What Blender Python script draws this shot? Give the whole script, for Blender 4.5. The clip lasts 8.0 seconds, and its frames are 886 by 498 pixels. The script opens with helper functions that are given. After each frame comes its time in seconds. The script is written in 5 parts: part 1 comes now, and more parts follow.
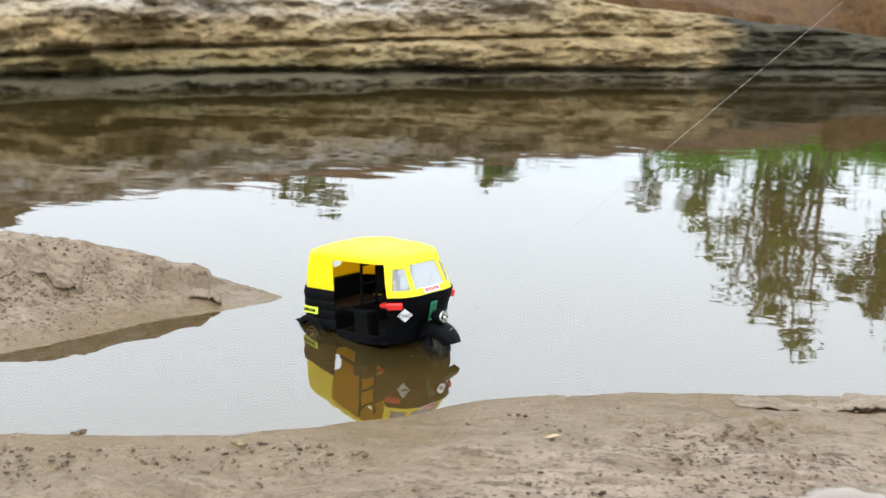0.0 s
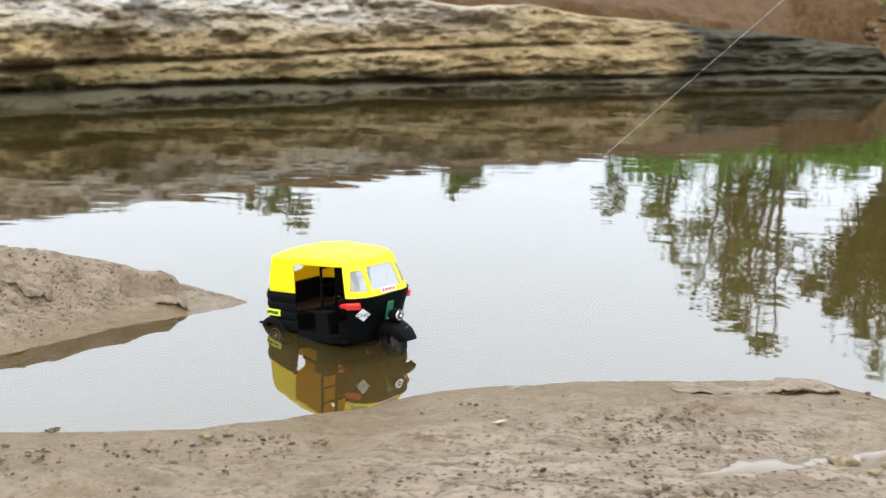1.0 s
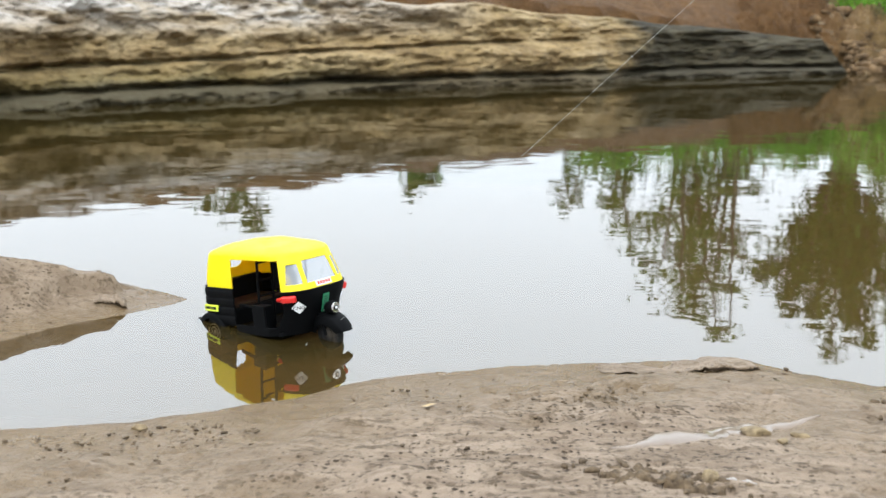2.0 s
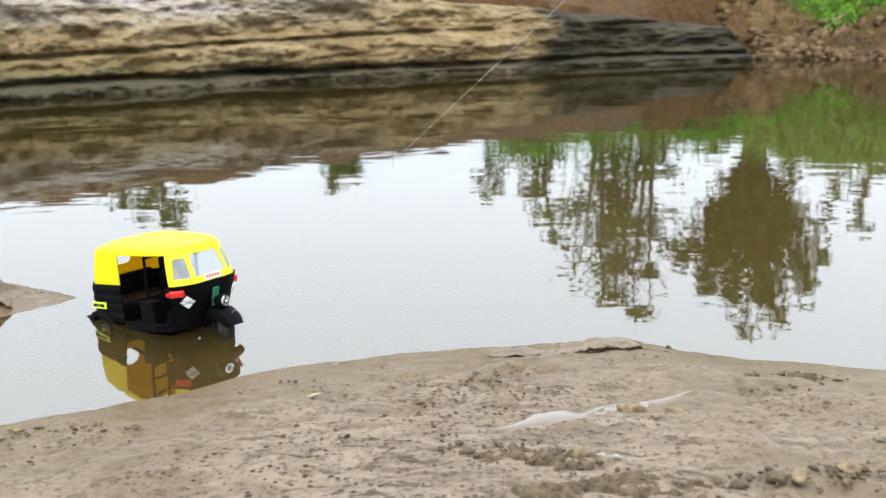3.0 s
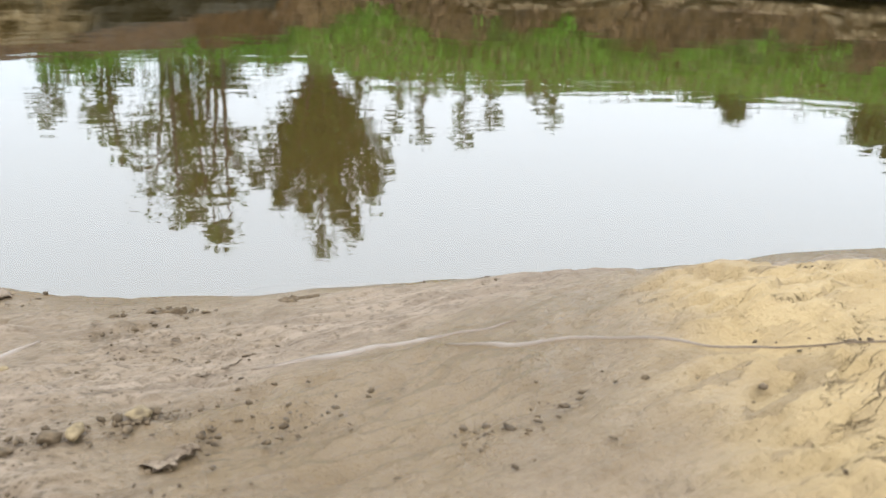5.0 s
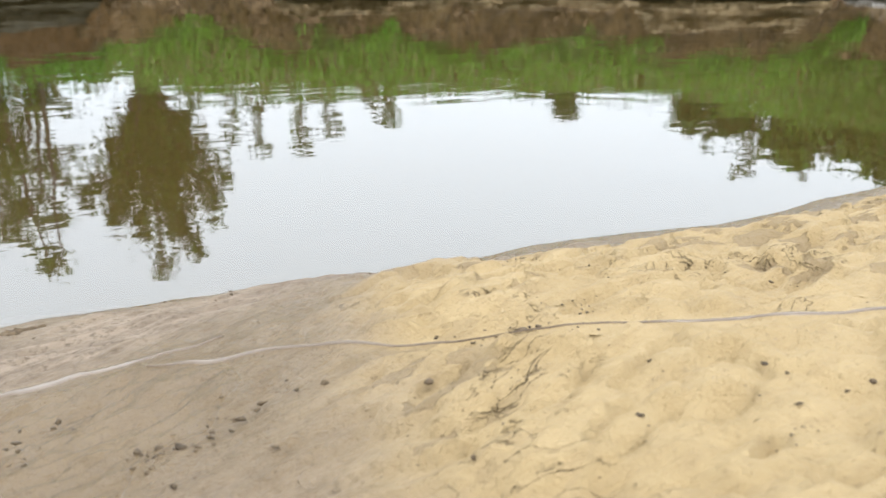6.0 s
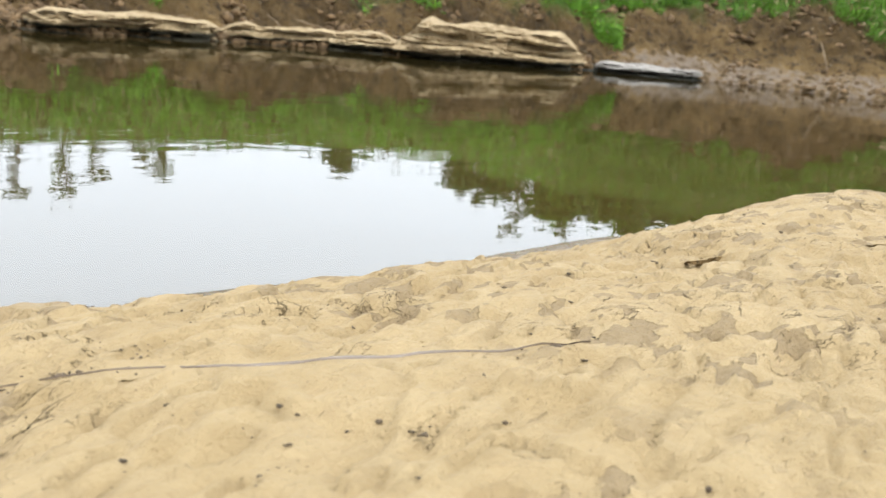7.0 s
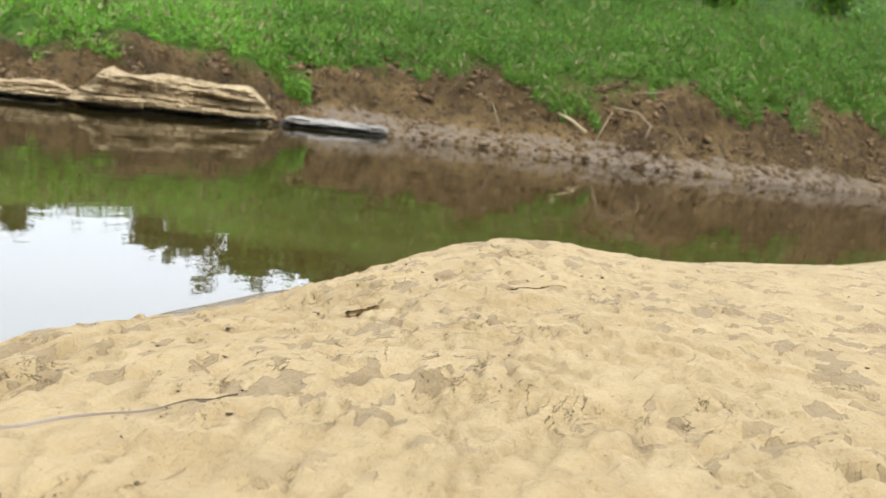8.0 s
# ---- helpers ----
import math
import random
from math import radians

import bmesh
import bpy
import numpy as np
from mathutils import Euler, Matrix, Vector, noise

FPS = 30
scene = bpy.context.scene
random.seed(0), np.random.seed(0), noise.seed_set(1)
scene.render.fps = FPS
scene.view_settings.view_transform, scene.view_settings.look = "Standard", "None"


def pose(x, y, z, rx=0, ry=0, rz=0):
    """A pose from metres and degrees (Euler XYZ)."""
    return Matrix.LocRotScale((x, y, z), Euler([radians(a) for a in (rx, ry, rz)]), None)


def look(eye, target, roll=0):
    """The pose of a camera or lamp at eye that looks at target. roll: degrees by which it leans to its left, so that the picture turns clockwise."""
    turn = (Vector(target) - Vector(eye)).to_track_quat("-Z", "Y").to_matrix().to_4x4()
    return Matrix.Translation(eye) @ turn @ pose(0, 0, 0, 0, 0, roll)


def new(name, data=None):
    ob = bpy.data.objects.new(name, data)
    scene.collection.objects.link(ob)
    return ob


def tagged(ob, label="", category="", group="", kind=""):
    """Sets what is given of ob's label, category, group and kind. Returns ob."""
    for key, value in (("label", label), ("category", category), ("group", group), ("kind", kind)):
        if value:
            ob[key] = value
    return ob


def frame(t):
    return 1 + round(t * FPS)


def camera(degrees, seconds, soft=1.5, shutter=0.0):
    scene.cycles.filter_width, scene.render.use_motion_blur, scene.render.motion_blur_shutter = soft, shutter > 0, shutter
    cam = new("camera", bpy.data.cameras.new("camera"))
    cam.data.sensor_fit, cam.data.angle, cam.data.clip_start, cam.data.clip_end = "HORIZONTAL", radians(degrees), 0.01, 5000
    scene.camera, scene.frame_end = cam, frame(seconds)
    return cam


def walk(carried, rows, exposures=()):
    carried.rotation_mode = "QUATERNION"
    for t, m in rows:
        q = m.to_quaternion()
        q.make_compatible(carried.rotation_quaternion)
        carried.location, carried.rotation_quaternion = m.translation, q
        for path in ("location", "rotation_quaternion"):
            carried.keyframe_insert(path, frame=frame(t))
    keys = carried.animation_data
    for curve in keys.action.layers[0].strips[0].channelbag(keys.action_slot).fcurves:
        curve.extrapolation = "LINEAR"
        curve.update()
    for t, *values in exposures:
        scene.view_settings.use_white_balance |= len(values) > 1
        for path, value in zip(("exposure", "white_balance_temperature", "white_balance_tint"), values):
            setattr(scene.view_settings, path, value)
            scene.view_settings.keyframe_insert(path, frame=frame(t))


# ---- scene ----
cam = camera(49.9, 8.0)
PATH = [
    (0, (0.186, 0.133, 0.292), (-0.074, 2.056, -0.19), 1.9),
    (0.5, (0.194, 0.108, 0.296), (-0.026, 2.038, -0.18), 2.0),
    (1, (0.205, 0.088, 0.297), (0.009, 2.024, -0.165), 1.2),
    (2.5, (0.249, 0.068, 0.293), (0.197, 2.012, -0.173), 0.1),
    (3, (0.267, 0.066, 0.293), (0.308, 2.007, -0.187), -0.1),
    (3.5, (0.292, 0.063, 0.294), (0.492, 1.991, -0.2), 0.4),
    (4, (0.33, 0.065, 0.293), (0.673, 1.965, -0.229), 0.8),
    (4.5, (0.387, 0.072, 0.303), (0.927, 1.903, -0.291), 1.7),
    (5, (0.453, 0.063, 0.302), (1.299, 1.764, -0.324), 3.0),
    (5.2, (0.483, 0.057, 0.303), (1.394, 1.709, -0.359), 2.8),
    (6.3, (0.57, -0.014, 0.312), (1.756, 1.495, -0.25), 2.4),
    (6.5, (0.601, -0.028, 0.308), (1.844, 1.446, -0.223), 3.5),
    (7, (0.643, -0.078, 0.31), (2.108, 1.202, -0.152), 6.0),
    (7.5, (0.653, -0.098, 0.315), (2.326, 0.943, -0.029), 7.0),
    (8, (0.647, -0.117, 0.318), (2.465, 0.667, 0.037), 7.4),
]
walk(cam, [(t, look(eye, target, roll)) for t, eye, target, roll in PATH])
cam.data.dof.use_dof = True
cam.data.dof.focus_distance = 0.85
cam.data.dof.aperture_fstop = 14.0

# ---- world, sun, exposure ----
SUN_EL, SUN_AZ = 58.0, 200.0
world = bpy.data.worlds.new("overcast_sky")
scene.world = world
world.use_nodes = True
wn, wl = world.node_tree.nodes, world.node_tree.links
sky = wn.new("ShaderNodeTexSky")
sky.sky_type = "NISHITA"
sky.sun_disc = False
sky.sun_elevation = radians(SUN_EL)
sky.sun_rotation = radians(SUN_AZ)
sky.dust_density = 4.0
sky.air_density = 1.0
grey = wn.new("ShaderNodeHueSaturation")
grey.inputs["Saturation"].default_value = 0.28
wl.new(sky.outputs[0], grey.inputs["Color"])
cloud = wn.new("ShaderNodeMix")
cloud.data_type = "RGBA"
cloud.inputs[0].default_value = 0.85
cloud.inputs[7].default_value = (16.1, 17.8, 19.5, 1)
wl.new(grey.outputs[0], cloud.inputs[6])
# an overcast sky grows brighter from the horizon to overhead
heading = wn.new("ShaderNodeTexCoord")
upward = wn.new("ShaderNodeSeparateXYZ")
wl.new(heading.outputs["Generated"], upward.inputs[0])
overhead = wn.new("ShaderNodeValToRGB")
for k, (p, c) in enumerate(((0.0, 0.86), (0.16, 1.16), (0.36, 1.40), (1.0, 1.4))):
    if k > 1:
        overhead.color_ramp.elements.new(p)
    overhead.color_ramp.elements[k].position = p
    overhead.color_ramp.elements[k].color = (c, c, c, 1)
wl.new(upward.outputs["Z"], overhead.inputs[0])
graded = wn.new("ShaderNodeMix")
graded.data_type, graded.blend_type = "RGBA", "MULTIPLY"
graded.inputs[0].default_value = 1.0
wl.new(cloud.outputs[2], graded.inputs[6])
wl.new(overhead.outputs[0], graded.inputs[7])
wl.new(graded.outputs[2], wn["Background"].inputs["Color"])
wn["Background"].inputs["Strength"].default_value = 0.15
sun = new("sun", bpy.data.lights.new("sun", "SUN"))
sun.data.energy = 1.1
sun.data.angle = radians(14)
sun.data.color = (1.0, 0.97, 0.92)
a, e = radians(SUN_AZ), radians(SUN_EL)
sun.matrix_world = look((math.sin(a) * math.cos(e) * 50, math.cos(a) * math.cos(e) * 50, math.sin(e) * 50), (0, 0, 0))
scene.view_settings.exposure = -0.1


# ---- materials ----
def mat(name):
    m = bpy.data.materials.new(name)
    m.use_nodes = True
    return m, m.node_tree.nodes, m.node_tree.links, m.node_tree.nodes["Principled BSDF"]


def noise_node(n, l, vec, scale, detail=4.0, rough=0.55, dist=0.0):
    t = n.new("ShaderNodeTexNoise")
    t.inputs["Scale"].default_value = scale
    t.inputs["Detail"].default_value = detail
    t.inputs["Roughness"].default_value = rough
    t.inputs["Distortion"].default_value = dist
    l.new(vec, t.inputs["Vector"])
    return t.outputs["Fac"]


def ramp(n, l, fac, stops):
    r = n.new("ShaderNodeValToRGB")
    el = r.color_ramp.elements
    while len(el) < len(stops):
        el.new(0.5)
    for k, (p, c) in enumerate(stops):
        el[k].position = p
        el[k].color = (c, c, c, 1) if isinstance(c, (int, float)) else (*c, 1)
    l.new(fac, r.inputs["Fac"])
    return r.outputs["Color"]


def mix(n, l, fac, a_col, b_col, mode="MIX"):
    m = n.new("ShaderNodeMix")
    m.data_type = "RGBA"
    m.blend_type = mode
    for sock, val in ((m.inputs[0], fac), (m.inputs[6], a_col), (m.inputs[7], b_col)):
        if isinstance(val, bpy.types.NodeSocket):
            l.new(val, sock)
        elif isinstance(val, (int, float)):
            sock.default_value = val
        else:
            sock.default_value = (*val, 1)
    return m.outputs[2]


def calc(n, l, op, a_val, b_val=0.0, clamp=False):
    m = n.new("ShaderNodeMath")
    m.operation = op
    m.use_clamp = clamp
    for sock, val in zip(m.inputs, (a_val, b_val)):
        if isinstance(val, bpy.types.NodeSocket):
            l.new(val, sock)
        else:
            sock.default_value = val
    return m.outputs[0]


def position(n, l, squash=None):
    g = n.new("ShaderNodeNewGeometry")
    if squash is None:
        return g.outputs["Position"]
    v = n.new("ShaderNodeVectorMath")
    v.operation = "MULTIPLY"
    v.inputs[1].default_value = squash
    l.new(g.outputs["Position"], v.inputs[0])
    return v.outputs[0]


def bump(n, l, b, height, strength, dist, prev=None):
    k = n.new("ShaderNodeBump")
    k.inputs["Strength"].default_value = strength
    k.inputs["Distance"].default_value = dist
    l.new(height, k.inputs["Height"])
    if prev is not None:
        l.new(prev, k.inputs["Normal"])
    l.new(k.outputs[0], b.inputs["Normal"])
    return k.outputs[0]


def attr(n, name):
    t = n.new("ShaderNodeAttribute")
    t.attribute_name = name
    return t.outputs["Fac"]


def ground_material():
    m, n, l, b = mat("river_mud_and_sand")
    pos = position(n, l)
    sand, wet, grass, soil = attr(n, "sand"), attr(n, "wet"), attr(n, "grass"), attr(n, "soil")
    fine = noise_node(n, l, pos, 900, 3, 0.7)
    grain = noise_node(n, l, pos, 190, 5, 0.65)
    patch = noise_node(n, l, pos, 14, 5, 0.6, 0.6)
    streaky = noise_node(n, l, position(n, l, (6, 22, 20)), 3.0, 5, 0.6, 1.0)
    mud = mix(n, l, ramp(n, l, patch, [(0.3, 0), (0.7, 1)]), (0.132, 0.093, 0.062), (0.240, 0.180, 0.130))
    mud = mix(n, l, ramp(n, l, streaky, [(0.42, 0), (0.62, 1)]), mud, (0.265, 0.202, 0.147))
    mud = mix(n, l, calc(n, l, "MULTIPLY", ramp(n, l, grain, [(0.53, 0), (0.63, 1)]), 0.65), mud, (0.075, 0.052, 0.032))
    vor = n.new("ShaderNodeTexVoronoi")
    vor.inputs["Scale"].default_value = 190
    l.new(position(n, l, (1, 1.5, 1)), vor.inputs["Vector"])
    some = n.new("ShaderNodeSeparateColor")
    l.new(vor.outputs["Color"], some.inputs[0])
    dots = calc(n, l, "SUBTRACT", calc(n, l, "MULTIPLY", some.outputs[0], 0.46), vor.outputs["Distance"])
    dots = ramp(n, l, calc(n, l, "ADD", dots, calc(n, l, "MULTIPLY", grain, 0.1)), [(0.06, 0), (0.14, 1)])
    dots = calc(n, l, "MULTIPLY", dots, ramp(n, l, noise_node(n, l, pos, 7, 3), [(0.35, 0), (0.5, 1)]))
    pitted = attr(n, "pitted")
    dots = calc(n, l, "MULTIPLY", dots, pitted)
    mud = mix(n, l, calc(n, l, "MULTIPLY", dots, 0.95), mud, (0.030, 0.020, 0.011))
    tear = noise_node(n, l, position(n, l, (1, 2.0, 1)), 48, 4, 0.7)
    mud = mix(n, l, calc(n, l, "MULTIPLY", ramp(n, l, tear, [(0.56, 0), (0.63, 1)]), calc(n, l, "ADD", calc(n, l, "MULTIPLY", pitted, 0.7), 0.15)), mud, (0.068, 0.047, 0.028))
    dry = mix(n, l, ramp(n, l, patch, [(0.3, 0), (0.7, 1)]), (0.295, 0.205, 0.099), (0.375, 0.272, 0.143))
    spot = noise_node(n, l, position(n, l, (1, 1.5, 1)), 26, 3, 0.5, 0.2)
    where = noise_node(n, l, pos, 5, 3, 0.5)
    damp = calc(n, l, "MULTIPLY", ramp(n, l, spot, [(0.555, 0), (0.578, 1)]), ramp(n, l, where, [(0.41, 0), (0.50, 1)]))
    dry = mix(n, l, calc(n, l, "MULTIPLY", damp, 0.8), dry, (0.215, 0.150, 0.080))
    dry = mix(n, l, calc(n, l, "MULTIPLY", ramp(n, l, grain, [(0.58, 0), (0.70, 1)]), 0.3), dry, (0.19, 0.13, 0.065))
    dry = mix(n, l, calc(n, l, "MULTIPLY", ramp(n, l, streaky, [(0.52, 0), (0.66, 1)]), 0.4), dry, (0.27, 0.19, 0.10))
    # hair cracks and flaking edges in the dried crust
    vein = noise_node(n, l, position(n, l, (1, 1.9, 1)), 11, 5, 0.62, 0.8)
    crack = calc(n, l, "ABSOLUTE", calc(n, l, "SUBTRACT", vein, 0.5))
    crack = calc(n, l, "MULTIPLY", ramp(n, l, crack, [(0.002, 1), (0.008, 0)]), ramp(n, l, noise_node(n, l, pos, 9, 4, 0.6), [(0.54, 0), (0.60, 1)]))
    dry = mix(n, l, calc(n, l, "MULTIPLY", crack, 0.8), dry, (0.10, 0.065, 0.03))
    col = mix(n, l, sand, mud, dry)
    col = mix(n, l, calc(n, l, "MULTIPLY", wet, 0.9), col, mix(n, l, patch, (0.112, 0.071, 0.032), (0.172, 0.114, 0.056)))
    big = noise_node(n, l, pos, 1.1, 6, 0.65)
    clod = noise_node(n, l, pos, 9, 6, 0.7)
    earth = mix(n, l, ramp(n, l, big, [(0.35, 0), (0.65, 1)]), (0.070, 0.040, 0.013), (0.255, 0.160, 0.064))
    earth = mix(n, l, ramp(n, l, clod, [(0.5, 0), (0.66, 1)]), earth, (0.04, 0.025, 0.013))
    soil = ramp(n, l, calc(n, l, "ADD", soil, calc(n, l, "MULTIPLY", calc(n, l, "SUBTRACT", clod, 0.5), 1.6)), [(0.38, 0), (0.55, 1)])
    col = mix(n, l, soil, col, earth)
    turf = mix(n, l, ramp(n, l, clod, [(0.35, 0), (0.65, 1)]), (0.045, 0.10, 0.010), (0.12, 0.235, 0.025))
    col = mix(n, l, attr(n, "clay"), col, mix(n, l, ramp(n, l, clod, [(0.35, 0), (0.7, 1)]), (0.165, 0.083, 0.028), (0.085, 0.043, 0.016)))
    col = mix(n, l, grass, col, turf)
    l.new(col, b.inputs["Base Color"])
    rough = mix(n, l, wet, (0.72, 0.72, 0.72), (0.27, 0.27, 0.27))
    l.new(rough, b.inputs["Roughness"])
    l.new(mix(n, l, wet, (0.14, 0.14, 0.14), (0.32, 0.32, 0.32)), b.inputs["Specular IOR Level"])
    mid = noise_node(n, l, position(n, l, (1, 1.6, 1)), 62, 5, 0.7)
    k = bump(n, l, b, mid, 0.7, 0.008)
    k = bump(n, l, b, grain, 0.8, 0.004, k)
    k = bump(n, l, b, calc(n, l, "MULTIPLY", dots, -1.0), 0.6, 0.004, k)
    k = bump(n, l, b, calc(n, l, "MULTIPLY", calc(n, l, "ADD", crack, calc(n, l, "MULTIPLY", damp, 0.5)), calc(n, l, "MULTIPLY", sand, -1.0)), 0.8, 0.004, k)
    k = bump(n, l, b, fine, 0.4, 0.001, k)
    k = bump(n, l, b, calc(n, l, "MULTIPLY", noise_node(n, l, pos, 5, 7, 0.75), attr(n, "soil")), 1.0, 0.25, k)
    bump(n, l, b, clod, 0.3, 0.02, k)
    return m


def water_material():
    m, n, l, b = mat("murky_river_water")
    n.remove(b)
    out = n["Material Output"]
    pos = position(n, l, (1, 1.6, 1))
    near = noise_node(n, l, pos, 16, 2, 0.5, 0.3)
    far = noise_node(n, l, pos, 2.2, 3, 0.5, 0.3)
    k1 = n.new("ShaderNodeBump")
    k1.inputs["Strength"].default_value = 0.05
    k1.inputs["Distance"].default_value = 0.003
    l.new(near, k1.inputs["Height"])
    k2 = n.new("ShaderNodeBump")
    k2.inputs["Strength"].default_value = 0.06
    k2.inputs["Distance"].default_value = 0.03
    l.new(far, k2.inputs["Height"])
    l.new(k1.outputs[0], k2.inputs["Normal"])
    gloss = n.new("ShaderNodeBsdfGlossy")
    gloss.inputs["Roughness"].default_value = 0.015
    l.new(k2.outputs[0], gloss.inputs["Normal"])
    clear = n.new("ShaderNodeBsdfTransparent")
    clear.inputs["Color"].default_value = (1.0, 0.80, 0.55, 1)
    silt = n.new("ShaderNodeBsdfDiffuse")
    silt.inputs["Color"].default_value = (0.060, 0.043, 0.013, 1)
    body = n.new("ShaderNodeMixShader")
    body.inputs[0].default_value = 0.38
    l.new(clear.outputs[0], body.inputs[1])
    l.new(silt.outputs[0], body.inputs[2])
    fres = n.new("ShaderNodeFresnel")
    fres.inputs["IOR"].default_value = 2.25
    l.new(k2.outputs[0], fres.inputs["Normal"])
    top = n.new("ShaderNodeMixShader")
    l.new(fres.outputs[0], top.inputs[0])
    l.new(body.outputs[0], top.inputs[1])
    l.new(gloss.outputs[0], top.inputs[2])
    l.new(top.outputs[0], out.inputs["Surface"])
    return m


def puddle_material():
    """A skin of milky water over mud."""
    m, n, l, b = mat("milky_puddle_water")
    f = noise_node(n, l, position(n, l), 30, 4, 0.6)
    l.new(mix(n, l, ramp(n, l, f, [(0.3, 0), (0.7, 1)]), (0.135, 0.100, 0.074), (0.19, 0.145, 0.110)), b.inputs["Base Color"])
    b.inputs["Roughness"].default_value = 0.08
    b.inputs["IOR"].default_value = 1.38
    bump(n, l, b, f, 0.06, 0.002)
    return m


def rock_material():
    m, n, l, b = mat("weathered_layered_rock")
    pos = position(n, l)
    lay = noise_node(n, l, position(n, l, (1.3, 1.3, 8)), 2.6, 7, 0.68, 0.45)
    lump = noise_node(n, l, pos, 3.2, 6, 0.65)
    pit = noise_node(n, l, position(n, l, (1, 1, 2)), 22, 5, 0.7)
    col = mix(n, l, ramp(n, l, lay, [(0.3, 0), (0.7, 1)]), (0.080, 0.047, 0.018), (0.30, 0.210, 0.098))
    col = mix(n, l, ramp(n, l, lump, [(0.45, 0), (0.68, 1)]), col, (0.34, 0.255, 0.14))
    sep = n.new("ShaderNodeSeparateXYZ")
    l.new(pos, sep.inputs[0])
    # bleached grey crust on the upper ledges of the upstream end
    hi = calc(n, l, "MULTIPLY", calc(n, l, "SUBTRACT", sep.outputs["Z"], 0.22), 8.0, True)
    ups = calc(n, l, "MULTIPLY", calc(n, l, "SUBTRACT", 0.2, sep.outputs["X"]), 1.2, True)
    crust = calc(n, l, "MULTIPLY", calc(n, l, "MULTIPLY", hi, ups), ramp(n, l, lay, [(0.4, 0.15), (0.6, 1)]))
    col = mix(n, l, crust, col, (0.44, 0.41, 0.38))
    # dark algae-grown stretch
    edge = calc(n, l, "ADD", sep.outputs["X"], calc(n, l, "MULTIPLY", lump, 0.9))
    alg = calc(n, l, "MULTIPLY", calc(n, l, "SUBTRACT", edge, 1.18), 4.0, True)
    stop = calc(n, l, "MULTIPLY", calc(n, l, "SUBTRACT", 2.7, sep.outputs["X"]), 4.0, True)
    alg = calc(n, l, "MULTIPLY", calc(n, l, "MULTIPLY", alg, stop), 0.92)
    col = mix(n, l, alg, col, mix(n, l, ramp(n, l, lay, [(0.4, 0), (0.62, 1)]), (0.005, 0.006, 0.004), (0.038, 0.035, 0.022)))
    # moss and wet rock at the foot
    # olive film of algae low down at the upstream end
    low = calc(n, l, "MULTIPLY", calc(n, l, "SUBTRACT", calc(n, l, "ADD", 0.10, calc(n, l, "MULTIPLY", lump, 0.12)), sep.outputs["Z"]), 9.0, True)
    low = calc(n, l, "MULTIPLY", low, calc(n, l, "MULTIPLY", calc(n, l, "SUBTRACT", 0.1, sep.outputs["X"]), 1.0, True))
    col = mix(n, l, calc(n, l, "MULTIPLY", low, 0.75), col, (0.075, 0.062, 0.016))
    foot = calc(n, l, "MULTIPLY", calc(n, l, "SUBTRACT", calc(n, l, "ADD", 0.02, calc(n, l, "MULTIPLY", lump, 0.12)), sep.outputs["Z"]), 30.0, True)
    col = mix(n, l, calc(n, l, "MULTIPLY", foot, 0.8), col, (0.050, 0.043, 0.028))
    col = mix(n, l, calc(n, l, "MULTIPLY", ramp(n, l, pit, [(0.5, 0), (0.68, 1)]), 0.75), col, (0.045, 0.03, 0.014))
    l.new(col, b.inputs["Base Color"])
    b.inputs["Roughness"].default_value = 0.85
    b.inputs["Specular IOR Level"].default_value = 0.15
    k = bump(n, l, b, lay, 0.9, 0.03)
    bump(n, l, b, pit, 0.7, 0.02, k)
    return m


def outcrop_material(name, dark, light, dark_top):
    """Bedded rock, coloured near black at the foot up to about a given height."""
    m, n, l, b = mat(name)
    pos = position(n, l)
    lay = noise_node(n, l, position(n, l, (1.2, 1.2, 6)), 3.0, 7, 0.66, 0.8)
    pit = noise_node(n, l, position(n, l, (1, 1, 2)), 16, 5, 0.7)
    col = mix(n, l, ramp(n, l, lay, [(0.32, 0), (0.66, 1)]), dark, light)
    col = mix(n, l, calc(n, l, "MULTIPLY", ramp(n, l, pit, [(0.54, 0), (0.70, 1)]), 0.6), col, (0.08, 0.05, 0.024))
    sep = n.new("ShaderNodeSeparateXYZ")
    l.new(pos, sep.inputs[0])
    # near-black colour below an uneven line just above the water
    line = calc(n, l, "ADD", dark_top - 0.03, calc(n, l, "MULTIPLY", noise_node(n, l, pos, 3.5, 4, 0.6), 0.06))
    dark_foot = calc(n, l, "MULTIPLY", calc(n, l, "SUBTRACT", line, sep.outputs["Z"]), 60.0, True)
    col = mix(n, l, calc(n, l, "MULTIPLY", dark_foot, 0.95), col, (0.012, 0.012, 0.007))
    l.new(col, b.inputs["Base Color"])
    b.inputs["Roughness"].default_value = 0.85
    b.inputs["Specular IOR Level"].default_value = 0.15
    k = bump(n, l, b, lay, 0.8, 0.03)
    bump(n, l, b, pit, 0.6, 0.02, k)
    return m


def leaf_material(name, dark, light, rough=0.5):
    m, n, l, b = mat(name)
    g = n.new("ShaderNodeNewGeometry")
    pos = g.outputs["Position"]
    big = noise_node(n, l, pos, 1.6, 3)
    fac = calc(n, l, "ADD", calc(n, l, "MULTIPLY", g.outputs["Random Per Island"], 0.6), calc(n, l, "MULTIPLY", big, 0.5))
    l.new(mix(n, l, ramp(n, l, fac, [(0.2, 0), (0.85, 1)]), dark, light), b.inputs["Base Color"])
    b.inputs["Roughness"].default_value = rough
    b.inputs["Specular IOR Level"].default_value = 0.2
    return m


